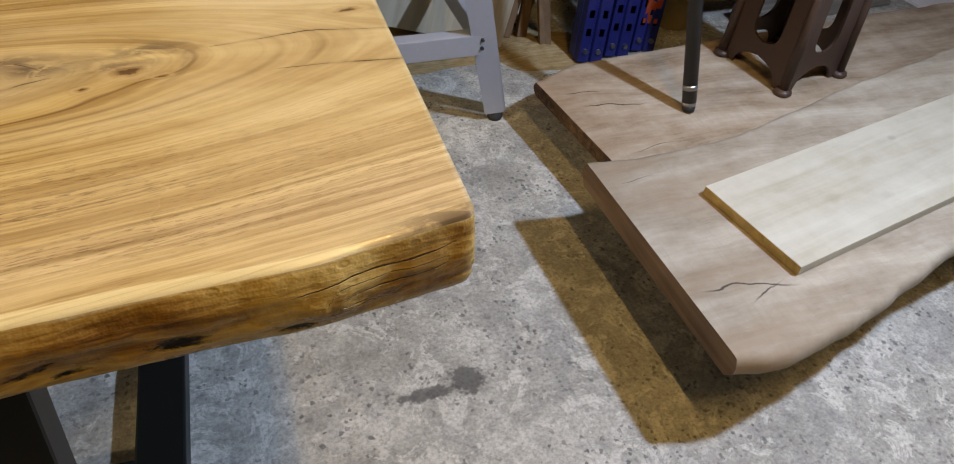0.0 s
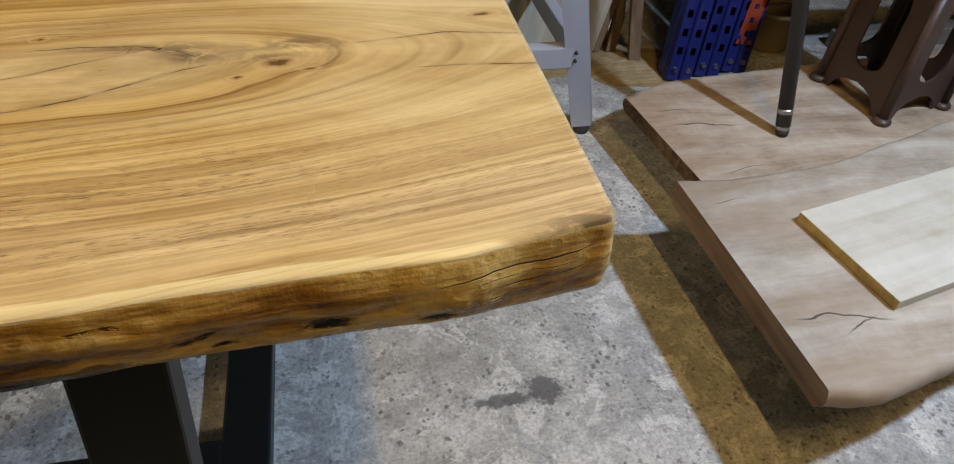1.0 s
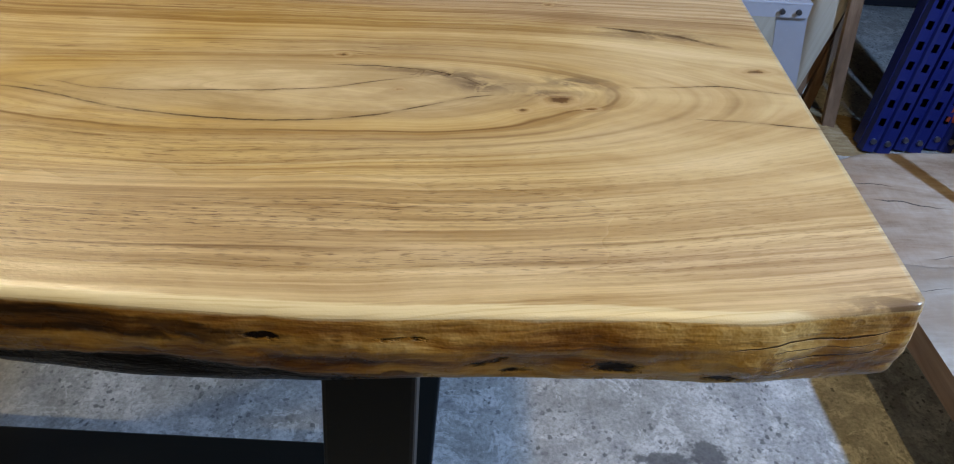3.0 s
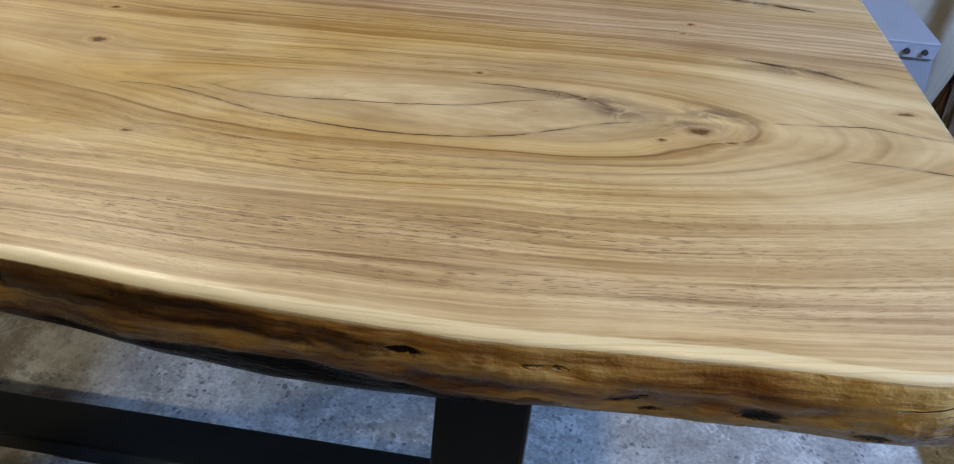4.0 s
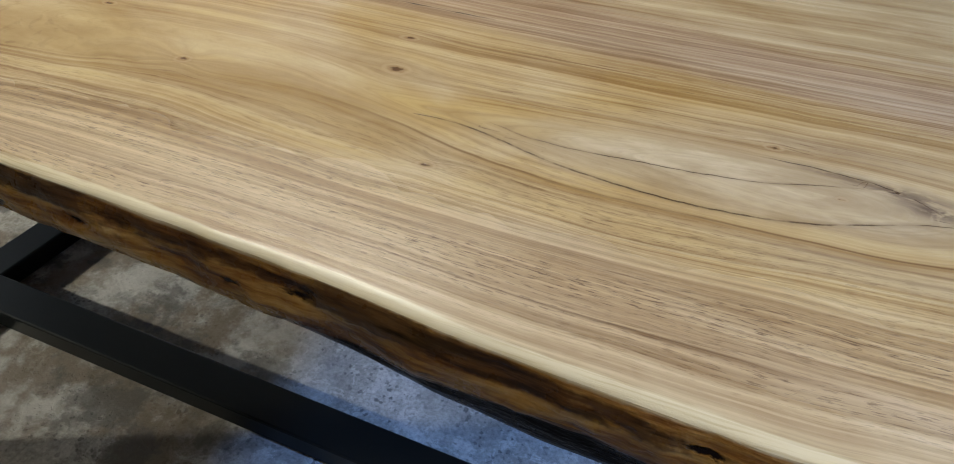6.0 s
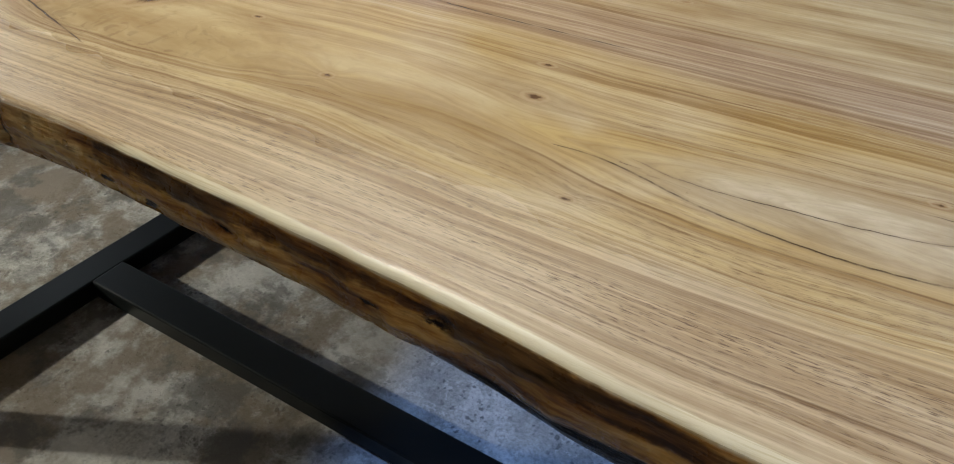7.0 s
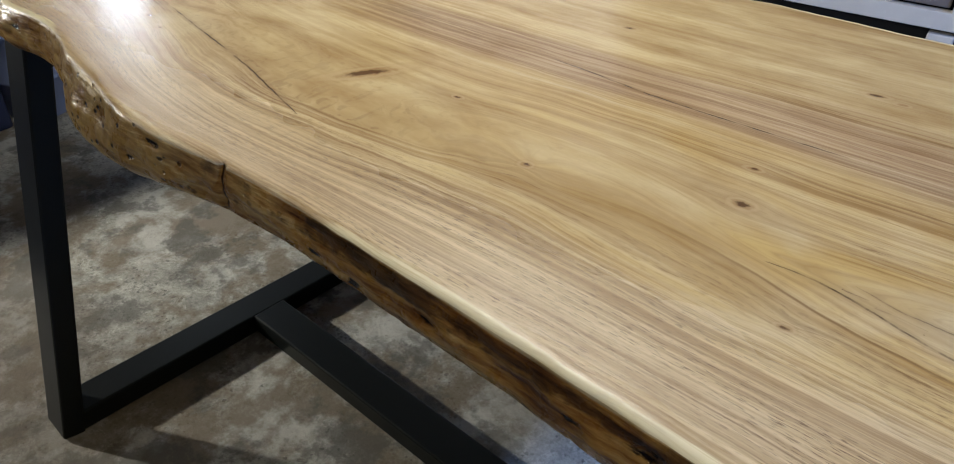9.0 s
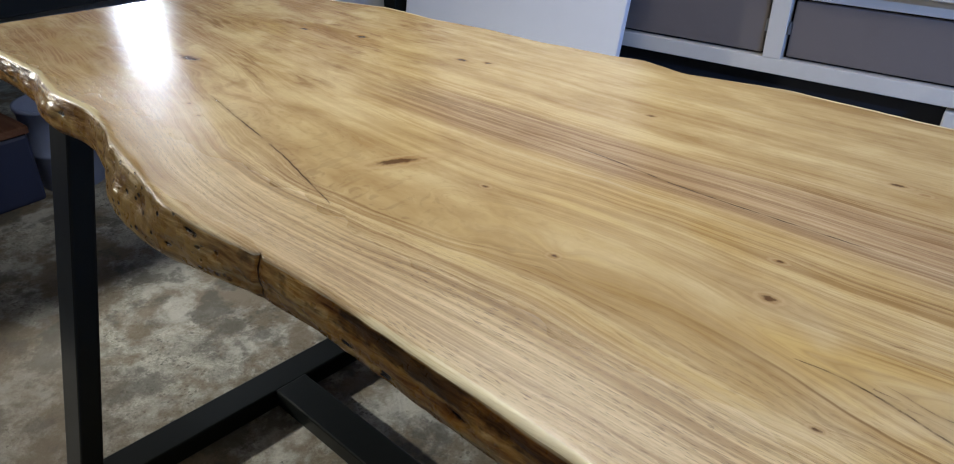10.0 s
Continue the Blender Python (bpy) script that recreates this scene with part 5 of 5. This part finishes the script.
# bucket with rim and handle lugs
bucket = thing("bucket", (2.20, 1.47, 0.0), "squat beige plastic bucket with dusty sides on the floor", "bucket")
part("body", lathe([(0.0, 0.0), (0.060, 0.0), (0.064, 0.006), (0.070, 0.108), (0.074, 0.110), (0.076, 0.124), (0.071, 0.126), (0.067, 0.110), (0.060, 0.012), (0.0, 0.010)], 40), M_BUCKET, bucket, smooth=True)
for s in (-1, 1):
    part("lug", rod((s * 0.069, 0, 0.10), (s * 0.078, 0, 0.10), 0.010, 0.009, 12), M_BUCKET, bucket)
part("handle", bar((-0.074, 0, 0.128), (0.074, 0, 0.128), 0.004, 0.004, (0, 1, 0), 0.001), M_CHROME, bucket, "wire handle")

# leaning sheet, lath and offcuts behind the stand
sheet = new("plywood_sheet", mesh_of(box((0.46, 0.016, 0.85), (-0.23, 0, 0.425), 0.001), M_PLY))
sheet.matrix_world = pose(1.615, 1.43, 0.004, -10, 17, 0)
tagged(sheet, "dusty cream plywood sheet leaning behind the stand", "plywood sheet")
dark = new("dark_board", mesh_of(box((0.40, 0.020, 0.95), (-0.20, 0, 0.475), 0.001), M_BROWNWOOD))
dark.matrix_world = pose(1.660, 1.475, 0.004, -10, 17, 0)
tagged(dark, "dark brown board leaning behind the plywood sheet", "board")
whole("timber_lath", bar((1.742, 1.40, 0.005), (1.660, 1.56, 0.92), 0.034, 0.016, bevel=0.002), M_BROWNWOOD, (0, 0, 0), "narrow brown timber lath standing against the shelf", "lath")
whole("timber_lath", bar((1.695, 1.47, 0.005), (1.84, 1.62, 0.95), 0.030, 0.018, bevel=0.002), M_BROWNWOOD, (0, 0, 0), "narrow brown timber lath standing beside the boards", "lath")
whole("pale_offcut", bar((1.70, 1.52, 0.02), (1.80, 1.62, 0.14), 0.05, 0.02, bevel=0.002), M_PINE, (0, 0, 0), "pale timber offcut propped in the dark corner", "offcut")
whole("carton", box((0.11, 0.13, 0.16), (0, 0, 0.08), 0.003), M_CARTON, (1.585, 1.72, 0), "small brown carton on the floor", "carton", rz=8)


def heap(name, cx, cy, rx, ry, h, seed, label):
    bm = bmesh.new()
    n, rings = 40, 9
    top = bm.verts.new((cx, cy, h))
    prev = None
    for r in range(1, rings + 1):
        ring = []
        for i in range(n):
            a = 2 * math.pi * i / n
            k = r / rings * (1 + 0.22 * noise.noise(Vector((math.cos(a) * 1.7, math.sin(a) * 1.7, seed))))
            z = h * (1 - (r / rings) ** 1.4) * (1 + 0.5 * noise.noise(Vector((k * 6 * math.cos(a), k * 6 * math.sin(a), seed)))) + 0.0005
            ring.append(bm.verts.new((cx + rx * k * math.cos(a), cy + ry * k * math.sin(a), max(z, 0.0005))))
        for i in range(n):
            if prev:
                bm.faces.new((prev[i], prev[(i + 1) % n], ring[(i + 1) % n], ring[i]))
            else:
                bm.faces.new((top, ring[i], ring[(i + 1) % n]))
        prev = ring
    return whole(name, bm, M_SAWDUST, (0, 0, 0), label, "sawdust", smooth=True)


heap("sawdust", 1.72, 1.40, 0.15, 0.11, 0.016, 3.0, "loose heap of brown sawdust on the floor")["kind"] = "stuff"
heap("sawdust", 1.42, 1.50, 0.24, 0.15, 0.012, 8.0, "loose heap of brown sawdust on the floor")["kind"] = "stuff"

# castor wheel in the dark behind the stand
castor = thing("castor_wheel", (1.40, 1.69, 0.0), "black rubber castor wheel on a steel fork", "castor")
bm = lathe([(0.012, -0.014), (0.036, -0.015), (0.045, -0.010), (0.047, 0.0), (0.045, 0.010), (0.036, 0.015), (0.012, 0.014)], 28)
bmesh.ops.transform(bm, matrix=Matrix.Translation((0, 0, 0.047)) @ Matrix.Rotation(radians(80), 4, "Y"), verts=bm.verts)
part("tyre", bm, M_RUBBER, castor, smooth=True)
for s in (-1, 1):
    part("fork_arm", box((0.003, 0.03, 0.075), (s * 0.021, 0.006, 0.075), 0.001), M_TUBE, castor)
part("mount", box((0.055, 0.055, 0.005), (0, 0.012, 0.114), 0.001), M_TUBE, castor)

# dark open shelf behind the racks, and a timber on the floor
shelf = thing("shelf_unit", (0, 0, 0), "dark open shelf unit standing against the wall", "shelf unit")
for x in (1.15, 2.55, 3.9):
    part("side_board", box((0.03, 0.45, 1.9), (x, 2.02, 0.95), 0.002), M_BROWNWOOD, shelf)
for z in (0.42, 0.95, 1.45, 1.9):
    part("shelf_board", box((2.78, 0.45, 0.025), (2.525, 2.02, z), 0.002), M_BROWNWOOD, shelf)
# back board coloured near-black in place of the shelf's inner shade
part("back_board", box((2.78, 0.012, 1.9), (2.525, 2.25, 0.955), 0), M_HOLLOW_SHADE, shelf)
whole("grey_timber", box((0.62, 0.075, 0.055), (0, 0, 0.0275), 0.003), rough_wood("grey timber", (0.10, 0.09, 0.075), (0.19, 0.175, 0.15), (0.27, 0.25, 0.22), "x", 1, 0.8), (2.70, 1.43, 0),
      "weathered grey timber lying on the floor", "timber", rz=5)
whole("pale_sheet", box((1.1, 0.7, 0.012), (0, 0, 0.006), 0.001), M_WHITE, (3.62, 1.62, 0), "pale laminate sheet lying on the floor", "sheet", rz=8)

# ---------------------------------------------------------------- north side: drawer bench and white panels
bench = thing("drawer_bench", (-0.77, 1.545, 0.0), "off-white painted bench with grey drawer fronts", "bench", rz=5.0)
BL, BD = 1.95, 0.60
part("top", box((BL + 0.06, BD + 0.05, 0.030), (BL / 2, BD / 2 - 0.015, 0.760), 0.003), M_WHITEFRAME, bench)
part("top_rail", box((BL, 0.030, 0.040), (BL / 2, 0.015, 0.724), 0.002), M_WHITEFRAME, bench)
part("bottom_rail", box((BL, 0.030, 0.040), (BL / 2, 0.015, 0.532), 0.002), M_WHITEFRAME, bench)
edges = [0.0, 0.545, 1.005, 1.465, BL - 0.045]
for x in edges:
    part("stile", box((0.046, 0.032, 0.154), (x + 0.0225, 0.015, 0.628), 0.002), M_WHITEFRAME, bench)
for a, b in zip(edges, edges[1:]):
    w = b - a - 0.046 - 0.016
    d = part("drawer_front", box((w, 0.018, 0.138), ((a + 0.046 + b) / 2, 0.020, 0.628), 0.003), M_GREYPANEL, bench)
    for s in (-1, 1):
        h = new("hinge", mesh_of(rod(((a + 0.046 + b) / 2 + s * (w / 2 + 0.003), 0.008, 0.615), ((a + 0.046 + b) / 2 + s * (w / 2 + 0.003), 0.008, 0.645), 0.004, 0.004, 10), M_CHROME))
        h.parent = d
        h["label"] = "small chrome hinge"
# carcass coloured near-black as the shade round the drawers
part("carcass", box((BL - 0.01, BD - 0.06, 0.22), (BL / 2, BD / 2 + 0.03, 0.63), 0.002), M_HOLLOW_SHADE, bench)
for x in (0.03, 1.0, BL - 0.03):
    for y in (0.032, BD - 0.04):
        part("leg", box((0.055, 0.055, 0.50), (x, y, 0.25), 0.003), M_WHITEFRAME, bench)
# added near-black sheet just behind the front legs: the shade under the bench
part("under_bench_shade", box((BL - 0.01, 0.012, 0.50), (BL / 2, 0.085, 0.25), 0), M_HOLLOW_SHADE, bench)

panel = new("white_panel", mesh_of(box((0.765, 0.020, 1.55), (0, 0, 0.775), 0.002), M_WHITE))
panel.matrix_world = pose(-0.955, 1.335, 0.003, -5.5, 4.0, 1.5)
tagged(panel, "tall white laminate panel leaning on the bench", "panel", "white panels")
for s in (-1, 1):
    part("edge_band", box((0.0015, 0.019, 1.546), (s * 0.3833, 0, 0.775), 0), M_WHITE, panel)
panel = new("white_panel", mesh_of(box((0.70, 0.020, 1.45), (0, 0, 0.725), 0.002), M_WHITE))
panel.matrix_world = pose(-1.79, 1.36, 0.003, -5, 0, 0)
tagged(panel, "tall white laminate panel leaning beside a dark post", "panel", "white panels")
for s in (-1, 1):
    part("edge_band", box((0.0015, 0.019, 1.446), (s * 0.3508, 0, 0.725), 0), M_WHITE, panel)
whole("dark_post", box((0.055, 0.055, 2.2), (0, 0, 1.1), 0.003), M_BLACK, (-1.375, 1.385, 0), "black steel post standing between the white panels", "post")

# ---------------------------------------------------------------- west side: low bench and boxes
# the bench runs on out of view to block the west fill from the floor
low = thing("low_bench", (0, 0, 0), "low grey-topped bench with dark steel frame, lengthened to shade the floor", "bench")
part("top", box((1.0, 2.9, 0.04), (-2.75, 0.25, 0.60), 0.003), M_BENCHTOP, low)
for x in (-2.30, -3.20):
    for y in (-1.1, 1.6):
        part("leg", box((0.05, 0.05, 0.58), (x, y, 0.29), 0.003), M_BLACK, low)
part("front_rail", box((0.03, 2.8, 0.08), (-2.285, 0.25, 0.54), 0.002), M_BLACK, low)
blue_box = thing("storage_box", (-2.13, 0.17, 0.0), "navy plastic storage box with a dusty brown lid", "box", rz=4)
part("body", box((0.36, 0.40, 0.225), (0, 0, 0.1125), 0.012), M_NAVY, blue_box)
part("lid", box((0.37, 0.41, 0.026), (0, 0, 0.239), 0.006), M_CARTON, blue_box, "dusty brown lid")
pail = thing("small_tub", (-2.04, 0.50, 0.0), "tall pale blue plastic tub on the floor", "tub")
part("body", lathe([(0.0, 0.0), (0.092, 0.0), (0.098, 0.006), (0.105, 0.12), (0.108, 0.122), (0.108, 0.132), (0.106, 0.134), (0.113, 0.27), (0.119, 0.272), (0.119, 0.284), (0.109, 0.284), (0.094, 0.012), (0.0, 0.010)], 32), M_LIGHTBLUE, pail, smooth=True)
whole("storage_box", box((0.34, 0.42, 0.30), (0, 0, 0.15), 0.012), M_NAVY, (-2.15, -0.32, 0), "navy plastic storage box on the floor", "box")

# ---------------------------------------------------------------- lamps
tube = thing("ceiling_lamp", (TUBE[0], TUBE[1], CEIL), "white ceiling batten with a long warm diffuser", "lamp")
part("housing", box((0.085, 1.22, 0.05), (0, 0, -0.025), 0.006), M_WHITE, tube)
part("diffuser", box((0.065, 1.18, 0.05), (0, 0, -0.075), 0.018, seg=4), M_LAMP, tube, "glowing diffuser")
# body of the added fill lamp that brightens the tabletop
sq = thing("pendant_lamp", (BULB[0], BULB[1], CEIL), "square white fill lamp with a warm diffuser added over the table", "lamp")
for dx in (-0.22, 0.22):
    part("rod", rod((dx, 0, 0), (dx, 0, BULB[2] + 0.09 - CEIL), 0.005, 0.005, 10), M_TUBE, sq)
part("housing", box((0.60, 0.60, 0.10), (0, 0, BULB[2] + 0.05 - CEIL), 0.006), M_WHITE, sq)
part("diffuser", box((0.54, 0.54, 0.030), (0, 0, BULB[2] - 0.010 - CEIL), 0.008), M_LAMP, sq, "glowing diffuser")
flood = thing("pendant_lamp", (WORK[0], WORK[1], CEIL), "cool led floodlight hanging from the ceiling on a rod", "lamp")
part("rod", rod((0, 0, 0), (0, 0, WORK[2] + 0.075 - CEIL), 0.008, 0.008, 12), M_TUBE, flood)
part("head", box((0.24, 0.24, 0.05), (0, 0, WORK[2] + 0.05 - CEIL), 0.010), M_TUBE, flood)
part("led_face", box((0.20, 0.20, 0.010), (0, 0, WORK[2] + 0.018 - CEIL), 0.002), M_LED, flood, "glowing led face")
strip = thing("wall_lamp", (X0, 1.50, 0.0), "bright upright batten lamp on the west wall", "lamp")
part("housing", box((0.04, 0.20, 0.80), (0.021, 0, 1.13), 0.006), M_WHITE, strip)
part("diffuser", box((0.03, 0.13, 0.72), (0.052, 0, 1.13), 0.010), M_STRIP, strip, "glowing diffuser")
# housing for the added west fill
side = thing("wall_lamp", (-3.6, -1.10, 1.40), "small square fill floodlight added low on the west wall", "lamp")
part("housing", box((0.07, 0.22, 0.18), (0.037, 0, 0), 0.008), M_TUBE, side)
part("diffuser", box((0.012, 0.16, 0.12), (0.080, 0, 0), 0.003), M_LAMP, side, "glowing led face")
